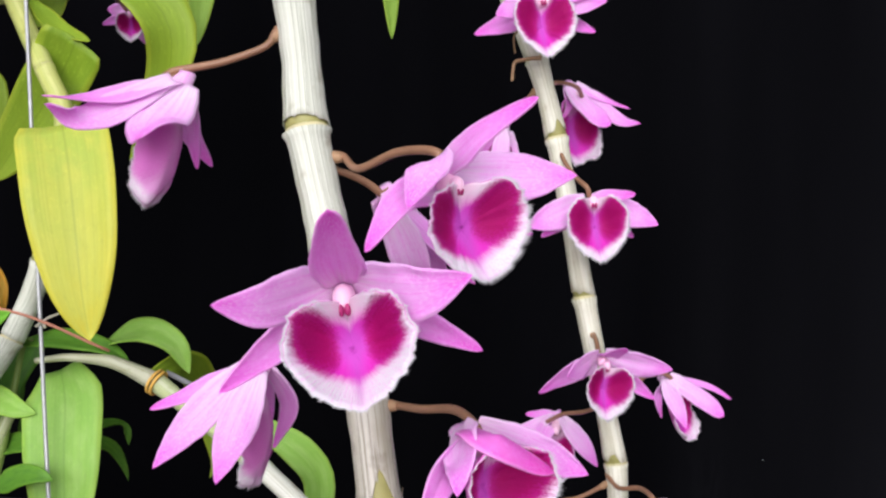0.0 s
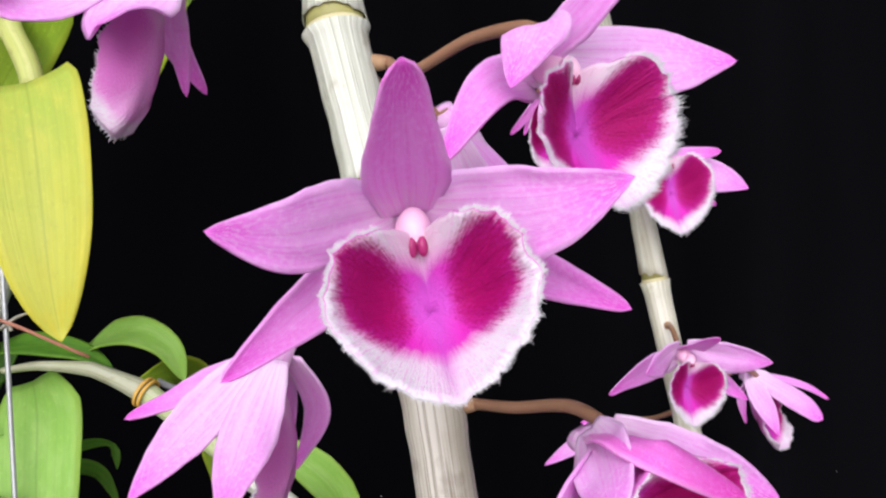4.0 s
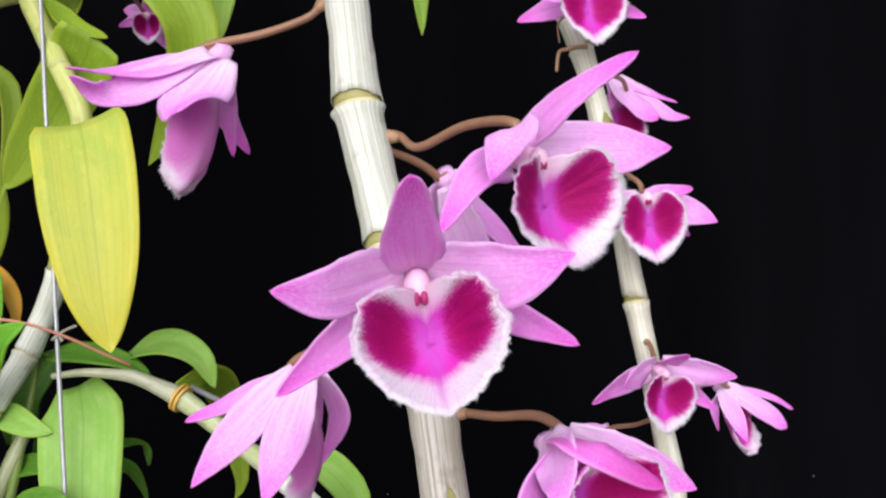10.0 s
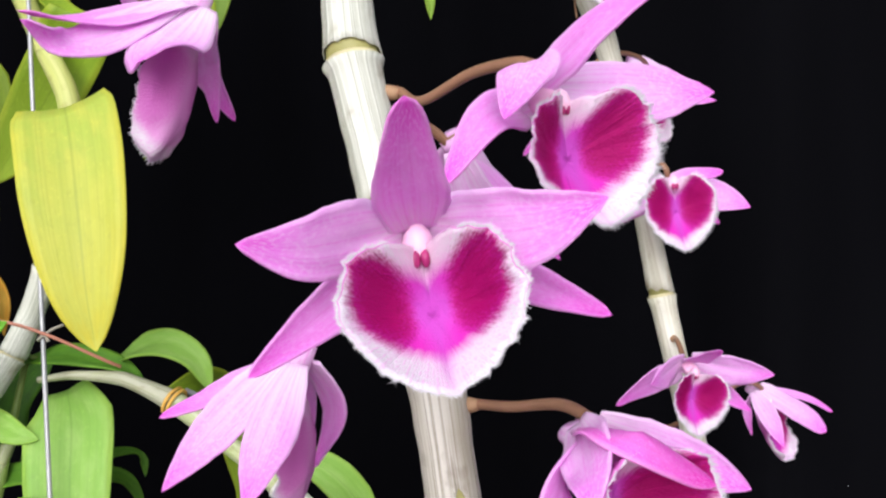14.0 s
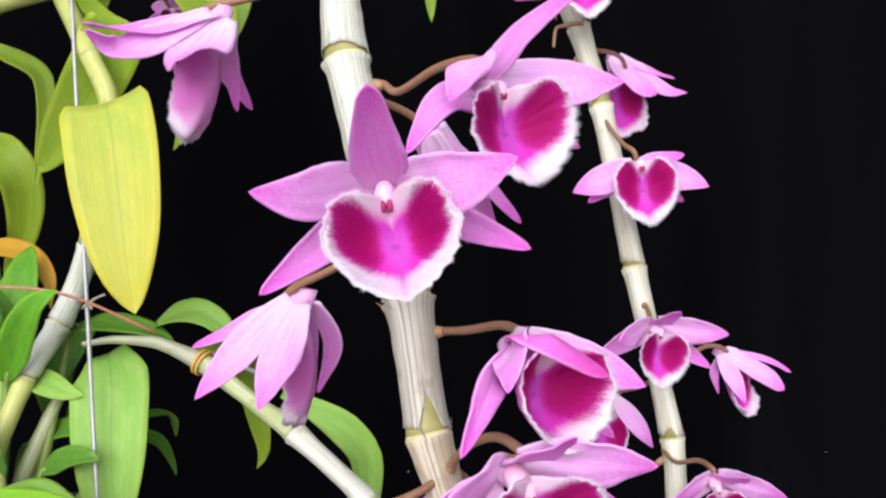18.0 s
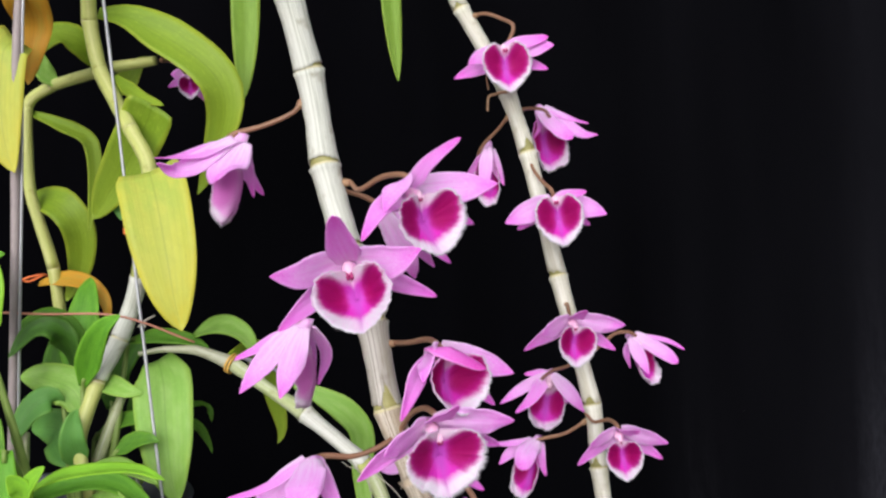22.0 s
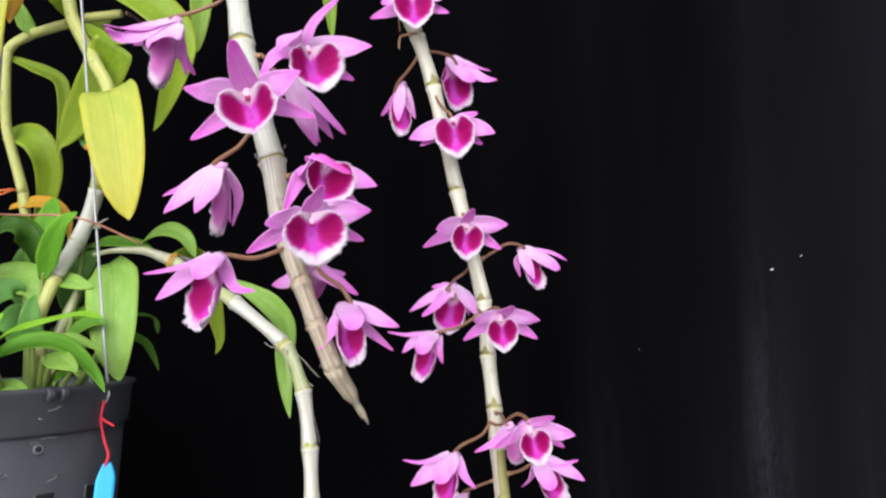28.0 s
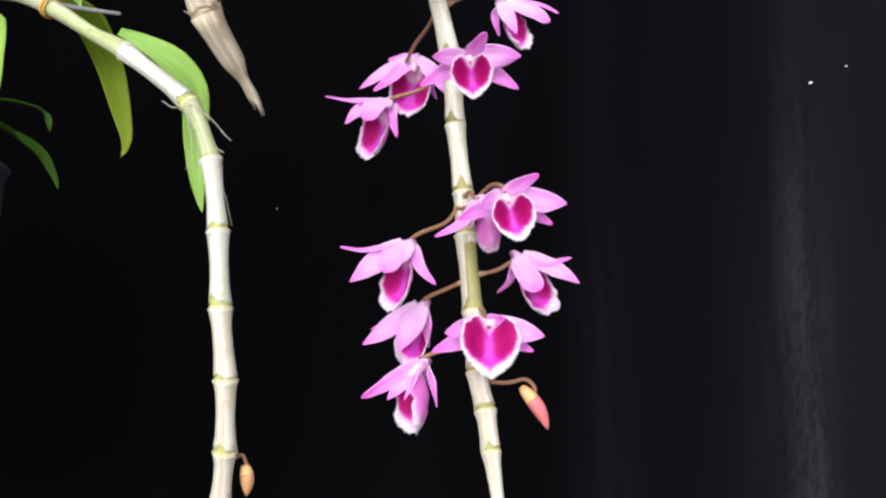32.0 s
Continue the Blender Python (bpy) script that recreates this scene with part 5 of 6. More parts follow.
orchid((-0.0560, 0.2720, 1.2580), (-0.35, 0.05, -0.93), (-3.11, 0.30, -0.76), (-2.32, -1.83, -2.01), (-0.35, -2.75, -2.17),
       (0.05, 2.60, -2.10), (0.23, 2.42, -2.33), (0.10, 0.30, -3.00),
       [(-0.25, 0.10, 0.70), (0.10, -0.10, 1.05), (1.36, -0.63, 1.61), (2.01, -0.71, 2.32), (2.71, -0.79, 2.99), (2.74, -0.79, 2.89)], 'nodding pink orchid flower seen from outside, petals folded', 1.0, slim=0.8, wide=0.8,
       forms={"lip_wrap": 1.25, "lip_across": (0.35, 0.95, 0), "dorsal": dict(via=(-1.55, 0.20, -0.12), half=0.0036, face=(-0.2, -0.8, 0.6)), "petal_l": dict(via=(-1.60, -0.95, -1.05), half=0.0054, face=(-0.3, -1, 0.1)),
              "petal_r": dict(via=(-0.10, -1.35, -0.72), half=0.0058, face=(-0.1, -1, 0.1), curl=-0.25), "sepal_r": dict(via=(0.98, 1.06, -0.64), half=0.0038, face=(-0.6, -1, 0)), "sepal_l": dict(half=0.0032)})
orchid((0.0096, 0.2221, 1.2522), (0.45, -0.83, -0.33), (1.71, -0.94, -0.36), (-0.56, -2.30, -0.59), (2.75, 0.61, -0.77),
       (-1.58, -1.20, -2.14), (1.95, 0.20, -1.91), (0.76, -1.60, -1.92),
       [(-0.02, 0.40, 0.35), (-0.55, 1.45, 0.64), (-1.49, 2.50, 0.47), (-2.31, 3.55, 0.38), (-2.99, 3.54, 0.28)], 'pink orchid flower with dorsal sepal folded over its lip', wide=0.97,
       forms={"lip_lift": 0.0025, "column": 0.7, "dorsal": dict(via=(0.19, -1.50, 0.51), half=0.0050, face=(0.1, -0.6, 0.8), curl=-0.25, skin=SEPAL_DEEP), "sepal_l": dict(via=(-0.91, -0.90, -0.55), half=0.0046), "petal_l": dict(via=(-0.49, -1.70, -0.07), half=0.0055, face=(-0.4, -0.9, 0.1)), "petal_r": dict(half=0.0056)})
orchid((0.0073, 0.2063, 1.2256), (0.41, -0.82, -0.39), (0.94, -1.99, 1.41), (-1.76, -1.82, -0.29), (2.88, 0.13, 0.43),
       (-2.97, -0.45, -1.45), (2.30, 1.98, -0.82), (0.42, -0.54, -2.16),
       [(0.03, 0.40, 0.61), (-0.54, 1.83, 0.76), (-1.28, 3.26, 0.27), (-1.92, 4.69, -0.75), (-1.96, 4.70, -0.85)], 'large pink orchid flower in front of the thick cane', wide=1.05, velvet=LIP_MEDIUM, forms={"lip_lift": 0.004, "column": 0.72})
orchid((-0.0486, 0.2289, 1.2081), (-0.55, -0.6, -0.58), (-2.68, -1.60, -0.45), (-2.43, -0.60, -1.70), (0.22, -2.40, -0.84),
       (-0.11, 2.20, -1.47), (2.58, -0.80, -1.40), (-0.33, -0.90, -3.18),
       [(-0.03, 0.40, 0.30), (0.69, 0.92, 0.55), (2.00, 1.44, 0.40), (3.36, 1.96, 0.89), (3.62, 2.48, 1.52), (3.46, 2.47, 1.42)], 'pink dendrobium flower with a white-fringed magenta lip', 1.0, slim=0.8, wide=1.0,
       forms={"lip_wrap": 1.25, "lip_across": (0.80, -0.55, 0), "dorsal": dict(via=(-1.22, -1.10, -0.19), half=0.0023, face=(-0.1, -0.7, 0.7)), "petal_l": dict(via=(-1.54, -0.50, -0.99), half=0.0046, face=(-0.2, -1, -0.1)), "petal_r": dict(via=(0.37, -1.90, -0.09), half=0.0078, face=(-0.1, -0.7, 0.7), curl=-0.25, outline='folded_petal'), "sepal_r": dict(via=(1.49, -0.60, -1.16), half=0.0034, face=(0, -1, 0.3)), "sepal_l": dict(half=0.0030)})
orchid((0.0182, 0.2502, 1.1821), (0.45, -0.72, -0.52), (-0.59, 1.20, 0.58), (0.39, -2.20, -0.84), (2.68, -0.60, -0.76),
       (-1.62, 0.30, -1.83), (2.17, 1.20, -2.00), (0.27, -0.60, -2.61),
       [(0.20, 0.40, 0.23), (-0.36, 0.36, 1.36), (-1.37, 0.33, 2.13), (-2.09, 0.29, 3.13), (-2.89, 0.28, 3.03)], 'pink dendrobium flower with a white-fringed magenta lip', 1.0, wide=1.0, slim=0.7, petals=0.8,
       forms={"lip_wrap": 1.3, "lip_across": (0.75, 0.65, 0), "dorsal": dict(via=(-0.40, 0.60, 0.37), half=0.0040), "petal_l": dict(via=(0.44, -1.50, -0.10), half=0.0064, face=(0, -0.8, 0.6), curl=-0.25, outline='folded_petal'), "petal_r": dict(via=(1.53, -0.60, -0.25), half=0.0046, face=(0.1, -1, 0.2)), "sepal_l": dict(via=(-0.68, 0.40, -0.37), half=0.0036, face=(-0.2, -1, 0)), "sepal_r": dict(half=0.0030)})
orchid((-0.0007, 0.2713, 1.2053), (0.20, 0.87, -0.46), (0.46, 2.10, 1.22), (-2.76, 1.04, -0.53), (1.44, 0.49, -0.09),
       (2.32, -1.25, -1.33), (1.67, 2.03, -1.01), (-1.05, 0.93, -1.58),
       [(-0.16, -0.69, 0.37), (-0.66, -1.25, 1.18), (-1.16, -1.80, 1.20)], 'pink orchid flower facing away behind the cane', 1.0)
orchid((0.0449, 0.4401, 1.4182), (0.13, -0.99, 0.06), (2.74, -0.67, 0.54), (-2.23, -1.41, -0.95), (3.06, -0.67, 0.00),
       (-3.18, -0.12, -1.57), (2.69, 0.21, -1.25), (0.25, -1.18, -2.71),
       [(0.68, 0.40, 1.50), (-0.01, 1.15, 2.30), (-1.09, 1.90, 2.91), (-2.04, 2.65, 2.92), (-2.21, 2.64, 2.82)], 'pink dendrobium flower with a white-fringed magenta lip', wide=0.82, slim=0.84, petals=0.94, forms={"column": 0.75})
orchid((0.0718, 0.4432, 1.3229), (0.02, -1.00, -0.00), (1.86, -0.96, 0.46), (-3.22, -0.65, -1.22), (3.07, -0.51, -0.98),
       (-2.46, -0.05, -1.62), (2.15, 0.70, -1.57), (0.31, -0.98, -2.75),
       [(-0.18, 0.40, 0.75), (-0.63, 1.18, 1.33), (-1.15, 1.96, 2.25), (-1.39, 2.74, 3.15), (-1.37, 2.74, 3.05)], 'pink dendrobium flower with a white-fringed magenta lip', wide=0.82, slim=0.84, petals=0.94, forms={"column": 0.75})
orchid((0.0790, 0.4412, 1.2455), (0.20, -0.92, -0.34), (0.61, -2.10, 1.04), (-2.13, -1.96, -0.32), (3.00, -0.97, -0.04),
       (-3.18, 0.00, -1.39), (2.53, 0.59, -1.69), (-0.06, -0.97, -2.46),
       [(-0.16, 0.74, 0.27), (-0.20, 1.85, 1.13), (-0.24, 2.96, 1.20)], 'pink dendrobium flower with a white-fringed magenta lip', wide=0.82, slim=0.84, petals=0.94, forms={"column": 0.75})
orchid((0.1260, 0.4944, 1.2277), (0.6, -0.55, -0.58), (3.00, -0.20, -0.57), (0.37, -1.20, -2.01), (2.34, -1.10, -1.33),
       (-0.64, 0.20, -1.72), (0.28, 1.40, -1.77), (0.76, -0.50, -2.76),
       [(-0.00, 0.40, 0.30), (-0.66, -0.31, 0.77), (-1.69, -1.02, 0.80), (-2.74, -1.73, 0.15), (-3.95, -2.44, -0.59), (-4.18, -2.45, -0.69)], 'pink dendrobium flower with a white-fringed magenta lip', 1.0, slim=0.7, wide=0.9,
       forms={"lip_wrap": 1.35, "lip_across": (0.8, 0.6, 0), "dorsal": dict(via=(1.80, -0.10, 0.07), half=0.0026, face=(0.1, -0.7, 0.7)), "petal_l": dict(via=(-0.06, -0.90, -0.94), half=0.0044, face=(-0.2, -1, 0.2)), "petal_r": dict(via=(1.38, -0.90, -0.51), half=0.0050, face=(0.1, -0.9, 0.5), curl=-0.25, outline='folded_petal'), "sepal_l": dict(via=(-0.88, 0.20, -0.49), half=0.0028), "sepal_r": dict(half=0.0030)})
orchid((0.1011, 0.4258, 1.1777), (0.01, -0.94, -0.33), (0.88, -2.19, 0.86), (-1.92, -1.26, -0.05), (2.68, -1.17, -0.15),
       (-2.65, -0.51, -1.38), (2.59, 0.63, -1.47), (0.22, -1.10, -2.25),
       [(-0.04, 0.40, 0.68), (-0.41, 1.71, 0.86), (-1.19, 3.02, 0.53), (-1.50, 4.33, 0.89), (-1.07, 4.32, 0.79)], 'pink dendrobium flower with a white-fringed magenta lip', wide=0.82, slim=0.84, petals=0.94, forms={"column": 0.75})
orchid((0.0659, 0.5204, 1.1994), (-0.1, -0.45, -0.89), (-1.71, 0.60, 0.69), (-3.57, 0.00, -1.27), (2.33, -0.30, -2.06),
       (-2.52, -1.30, -1.74), (1.31, 1.60, -1.74), (-0.60, -0.40, -3.05),
       [(-0.60, 0.40, 0.25), (0.15, -1.41, 1.07), (1.04, -3.23, 1.55), (1.80, -5.04, 2.24), (1.83, -5.05, 2.14)], 'nodding pink orchid flower showing the outside of its lip', 1.0, wide=1.25, slim=0.8,
       forms={"lip_wrap": 1.35, "lip_across": (1, 0, 0), "dorsal": dict(half=0.0030, face=(0, -1, 0.4)), "petal_l": dict(via=(-2.18, 0.00, -0.38), half=0.0040, face=(0, -1, 0.2)), "petal_r": dict(via=(1.45, -0.40, -0.80), half=0.0052, face=(0.2, -1, 0.2)), "sepal_l": dict(via=(-1.28, -1.00, -0.77), half=0.0052, face=(-0.1, -1, 0.3)), "sepal_r": dict(half=0.0030)})
orchid((0.0495, 0.4739, 1.1634), (-0.45, -0.55, -0.7), (-3.31, -0.40, 0.79), (-2.20, -0.20, -0.85), (-0.72, -1.60, -0.97),
       (-0.55, 1.50, -1.12), (0.83, -0.20, -1.74), (-0.87, -0.50, -3.04),
       [(-0.23, 0.40, -0.06), (0.54, 0.10, 0.62), (2.22, -0.20, 1.01), (3.72, -0.50, 1.88), (4.11, -0.51, 1.78)], 'pink dendrobium flower with a white-fringed magenta lip', 1.0, wide=0.85, slim=0.74,
       forms={"lip_wrap": 1.5, "lip_across": (0.85, -0.5, 0), "dorsal": dict(via=(-1.76, -0.30, 0.49), half=0.0024, face=(0, -0.7, 0.7)), "petal_l": dict(via=(-1.39, -0.20, -0.09), half=0.0040, face=(0, -1, 0.1)), "petal_r": dict(via=(-0.45, -1.20, -0.03), half=0.0070, face=(-0.1, -0.8, 0.6), curl=-0.25, outline='folded_petal'), "sepal_l": dict(half=0.0030), "sepal_r": dict(via=(0.56, -0.20, -0.47), half=0.0034, face=(0, -1, 0.2))})
orchid((0.1079, 0.4311, 1.0971), (0.35, 0.5, -0.79), (0.75, 1.50, 0.87), (-0.95, -0.30, -0.90), (0.75, 0.60, -0.87),
       (-2.83, 0.30, -1.21), (-1.50, 1.20, -0.88), (0.17, 0.20, -2.10),
       [(-0.48, -0.20, 0.60), (-0.86, 1.58, 1.30), (-1.25, 3.37, 1.20)], 'pink dendrobium flower with a white-fringed magenta lip', 1.0, wide=0.95, slim=0.7,
       forms={"lip_wrap": 1.35, "lip_across": (1, 0.2, 0), "dorsal": dict(half=0.0030), "petal_l": dict(half=0.0042), "petal_r": dict(half=0.0050), "sepal_l": dict(via=(-1.33, 0.30, -0.49), half=0.0032, face=(0, -1, 0.2)), "sepal_r": dict(half=0.0030)})
orchid((0.1181, 0.4112, 1.1014), (0.10, -0.96, -0.25), (1.59, -1.37, 1.08), (-1.42, -1.33, -0.42), (3.02, -0.33, -0.32),
       (-2.56, -0.76, -1.01), (2.37, 0.84, -1.27), (0.60, -1.05, -2.14),
       [(-0.08, 0.40, 0.66), (-0.77, 2.03, 0.98), (-1.94, 3.66, 0.10), (-2.69, 5.30, 0.19), (-2.24, 5.28, 0.09)], 'pink dendrobium flower with a white-fringed magenta lip', wide=0.82, slim=0.84, petals=0.94, forms={"column": 0.75})
orchid((0.1293, 0.4658, 1.0694), (0.55, -0.3, -0.78), (2.65, -0.20, 0.41), (0.65, -1.40, -1.46), (3.01, -0.40, -1.07),
       (-1.62, 0.00, -1.50), (1.63, 1.40, -1.52), (1.22, -0.30, -2.74),
       [(0.43, 0.40, 0.10), (-0.44, 0.10, 0.37), (-1.59, -0.21, -0.19), (-2.80, -0.51, -0.45), (-3.13, -0.52, -0.55)], 'pink dendrobium flower with a white-fringed magenta lip', 1.0, wide=1.0, slim=0.7,
       forms={"lip_wrap": 1.4, "lip_across": (0.9, 0.45, 0), "dorsal": dict(via=(1.12, -0.20, 0.12), half=0.0026, face=(0.1, -0.7, 0.7)), "petal_l": dict(via=(0.18, -1.00, -0.61), half=0.0068, face=(0.1, -1, 0.2), curl=-0.25, outline='folded_petal'), "petal_r": dict(via=(2.04, -0.40, -0.43), half=0.0052, face=(0.1, -1, 0.3)), "sepal_l": dict(via=(-0.88, 0.00, -0.72), half=0.0030), "sepal_r": dict(half=0.0030)})
orchid((0.0617, 0.4383, 1.0776), (-0.5, -0.6, -0.62), (-3.30, -0.50, 0.36), (-2.81, -0.20, -1.52), (-0.68, -1.90, -1.15),
       (-0.06, 1.60, -1.19), (1.81, -0.20, -1.82), (-0.57, -0.60, -3.09),
       [(-0.05, 0.40, 0.23), (0.84, 1.14, 1.03), (2.40, 1.87, 1.73), (3.20, 2.61, 2.84), (3.39, 2.60, 2.74)], 'pink dendrobium flower with a white-fringed magenta lip', 1.0, slim=0.74, wide=0.95,
       forms={"lip_wrap": 1.3, "lip_across": (0.8, -0.55, 0), "dorsal": dict(via=(-1.81, -0.40, 0.14), half=0.0023, face=(0, -0.7, 0.7)), "petal_l": dict(via=(-1.56, -0.30, -0.62), half=0.0062, face=(-0.1, -1, 0.1)), "petal_r": dict(via=(-0.42, -1.40, -0.27), half=0.0076, face=(-0.1, -0.8, 0.6), curl=-0.25, outline='folded_petal'), "sepal_l": dict(half=0.0030), "sepal_r": dict(via=(1.02, -0.20, -0.88), half=0.0034, face=(0, -1, 0.2))})
orchid((0.0679, 0.4697, 1.0424), (-0.4, -0.2, -0.88), (-2.85, 0.60, -0.70), (-3.23, 0.00, -1.53), (-1.07, -1.30, -1.88),
       (-0.60, 1.60, -1.36), (0.52, -0.20, -1.80), (-0.66, -0.30, -2.68),
       [(-0.20, 0.40, 0.33), (0.50, -0.04, 1.03), (1.65, -0.48, 1.51), (2.79, -0.92, 1.95), (3.03, -0.93, 1.85)], 'nodding pink orchid flower showing the outside of its lip', 1.0, wide=1.05, slim=0.74,
       forms={"lip_wrap": 1.4, "lip_across": (0.95, -0.3, 0), "dorsal": dict(half=0.0024), "petal_l": dict(via=(-1.77, 0.00, -0.64), half=0.0060, face=(-0.1, -1, 0.2)), "petal_r": dict(via=(-0.44, -1.00, -0.52), half=0.0070, face=(-0.1, -1, 0.3), curl=-0.3), "sepal_l": dict(half=0.0030), "sepal_r": dict(via=(0.52, -0.20, -0.46), half=0.0042)})
orchid((0.1072, 0.4341, 1.0374), (0.07, -1.00, 0.03), (0.82, -1.50, 0.42), (-2.28, -1.36, -0.32), (2.89, -0.99, -0.62),
       (-3.01, -0.63, -1.29), (2.36, -0.20, -1.44), (0.04, -1.66, -2.57),
       [(-0.06, 0.40, 0.22), (-0.25, 1.46, 0.70), (-0.64, 2.53, 0.92), (-0.78, 2.52, 0.82)], 'pink dendrobium flower with a white-fringed magenta lip', wide=0.82, slim=0.84, petals=0.94, forms={"column": 0.6, "lip_lift": 0.002})
orchid((0.0663, 0.4560, 1.0115), (-0.60, -0.40, -0.70), (-3.03, -0.33, -1.30), (-1.58, -0.17, -1.44), (-0.53, -1.64, -1.36),
       (-0.53, 2.69, -1.08), (1.16, -0.45, -1.90), (-0.03, -0.62, -3.17),
       [(-0.34, 0.40, -0.02), (0.31, 0.33, 0.75), (1.75, 0.26, 1.26), (3.28, 0.19, 1.94), (3.36, 0.18, 1.84)], 'pink dendrobium flower with a white-fringed magenta lip', 1.0, slim=0.74, petals=0.84, wide=0.95)
orchid((-0.2102, 0.6053, 1.4501), (0.20, -0.91, -0.35), (1.12, -1.75, 1.34), (-1.30, -0.14, 0.35), (1.76, 0.07, -1.06),
       (-1.50, -0.43, -0.73), (1.62, 1.20, -2.15), (0.32, -0.23, -1.78),
       [(-0.16, 0.73, 0.28), (0.14, -3.14, 0.51), (0.44, -7.01, -0.06)], 'small pink orchid flower behind a green leaf', wide=0.80)
orchid((0.0728, 0.5130, 1.3872), (0.4, -0.5, -0.77), (2.98, -0.20, -0.75), (1.72, -1.30, -1.85), (3.53, -0.60, -1.62),
       (-0.93, 0.00, -1.57), (0.82, 1.30, -1.95), (0.35, -0.20, -3.85),
       [(0.40, 0.40, -0.37), (-0.05, -1.18, 0.15), (-1.08, -2.76, 0.16), (-2.16, -4.34, -0.21), (-2.30, -4.34, -0.31)], 'pink dendrobium flower with a white-fringed magenta lip', 1.0, slim=0.7, wide=1.05,
       forms={"lip_wrap": 1.35, "lip_across": (0.92, 0.35, 0), "dorsal": dict(via=(1.64, -0.20, -0.31), half=0.0028, face=(0.1, -0.8, 0.6)), "petal_l": dict(via=(0.75, -0.90, -0.97), half=0.0060, face=(0.1, -0.9, 0.4), curl=-0.25, outline='folded_petal'), "petal_r": dict(via=(2.19, -0.60, -1.35), half=0.0046, face=(0.1, -1, 0.3)), "sepal_l": dict(via=(-0.43, 0.00, -0.64), half=0.0026), "sepal_r": dict(half=0.0030)})
orchid((0.0300, 0.4945, 1.3587), (-0.3, -0.2, -0.93), (-1.66, 0.80, -1.49), (-0.16, -0.90, -2.39), (1.13, 0.00, -1.99),
       (-1.04, 0.80, -1.52), (0.38, 1.30, -1.64), (0.14, 0.10, -3.27),
       [(-0.49, 0.40, 0.10), (-0.16, -0.56, 0.77), (0.84, -1.52, 1.58), (1.74, -2.48, 2.43), (2.04, -2.48, 2.33)], 'pink dendrobium flower with a white-fringed magenta lip', 1.0, slim=0.7, wide=0.8,
       forms={"lip_wrap": 1.5, "lip_across": (0.95, -0.3, 0), "dorsal": dict(half=0.0030), "petal_l": dict(via=(-0.12, -0.70, -1.17), half=0.0048, face=(0, -1, 0.2)), "petal_r": dict(via=(0.69, 0.00, -0.79), half=0.0034, face=(0.1, -1, 0.2)), "sepal_l": dict(half=0.0030), "sepal_r": dict(half=0.0030)})


def bud(base, tip, stalk, k, label, skin):
    base, tip = np.asarray(base, float), np.asarray(tip, float)
    root = thing("flower_bud", tuple(base), label, "flower bud")
    e = tip - base
    s = np.linspace(0, 1, 16)
    q = base + e * s[:, None] + np.array([0.06, -0.03, 0.03]) * np.linalg.norm(e) * np.sin(math.pi * s)[:, None]
    rad = k * np.array([1.6, 2.6, 3.2, 3.5, 3.8, 4.0, 4.1, 4.1, 4.0, 3.8, 3.5, 3.1, 2.6, 2.0, 1.3, 0.4]) / 1000
    part("bud_base", tube(q[:6], rad[:6], 14), BUD_BASE, root, "peach-coloured spur")
    part("bud_tip", tube(q[5:], rad[5:], 14), skin, root)
    part("pedicel", tube(spline(stalk, 18), 0.0011, 10), PEDICEL, root)


b1, b2 = (0.1244, 0.4560, 1.0025), (-0.0297, 0.4560, 0.9632)
bud(b1, (0.1387, 0.4579, 0.9788), [(b1[0] - 0.017, b1[1], b1[2] + 0.003), (b1[0] - 0.007, b1[1], b1[2] + 0.0025), (b1[0] + 0.003, b1[1], b1[2] + 0.004), (b1[0] + 0.008, b1[1], b1[2] - 0.002), (b1[0] + 0.003, b1[1], b1[2] - 0.006)], 1.0, "closed rose and peach flower bud on its stalk", BUD_TIP)
bud(b2, (-0.0292, 0.4570, 0.9457), [(b2[0] - 0.005, b2[1], b2[2] + 0.004), (b2[0] - 0.001, b2[1], b2[2] + 0.005), (b2[0] + 0.001, b2[1], b2[2])], 0.95, "small closed brownish peach flower bud", BUD_BROWN)

# ---- pot ----
PX, PY, PZ, PR = -0.292, 0.462, 1.141, 0.110
pot = thing("flower_pot", (PX, PY, PZ - 0.20), "dark grey plastic nursery pot with scuffs", "flower pot")
part("pot_body", spin([(PR * 0.945, -0.031), (PR * 0.81, -0.196), (PR * 0.795, -0.20), (PR * 0.10, -0.20), (PR * 0.10, -0.196), (PR * 0.77, -0.196), (PR * 0.91, -0.031)], (PX, PY, PZ), 64), POT, pot)
part("pot_rim", spin([(PR * 1.02, 0.0), (PR * 1.03, -0.002), (PR * 1.0, -0.005), (PR * 0.975, -0.030), (PR * 0.955, -0.0325), (PR * 0.90, -0.0325), (PR * 0.95, -0.004), (PR * 0.965, 0.0)], (PX, PY, PZ), 64), POT, pot, "thick rolled rim")
part("potting_mix", spin([(0.0, -0.018), (PR * 0.5, -0.016), (PR * 0.91, -0.020), (PR * 0.89, -0.031), (0.0, -0.031)], (PX, PY, PZ), 32), SOIL, pot, "dark bark potting mix")
def on_pot(angle, drop, k=1.0):
    """A place on the outside of the pot and the way out from it."""
    w = radians(angle)
    d = np.array((math.cos(w), math.sin(w), 0.0))
    r = PR * np.interp(drop, [0, 0.03, 0.0325, 0.20], [1.01, 0.965, 0.945, 0.80])
    return np.array((PX, PY, PZ - drop)) + d * r * k, d


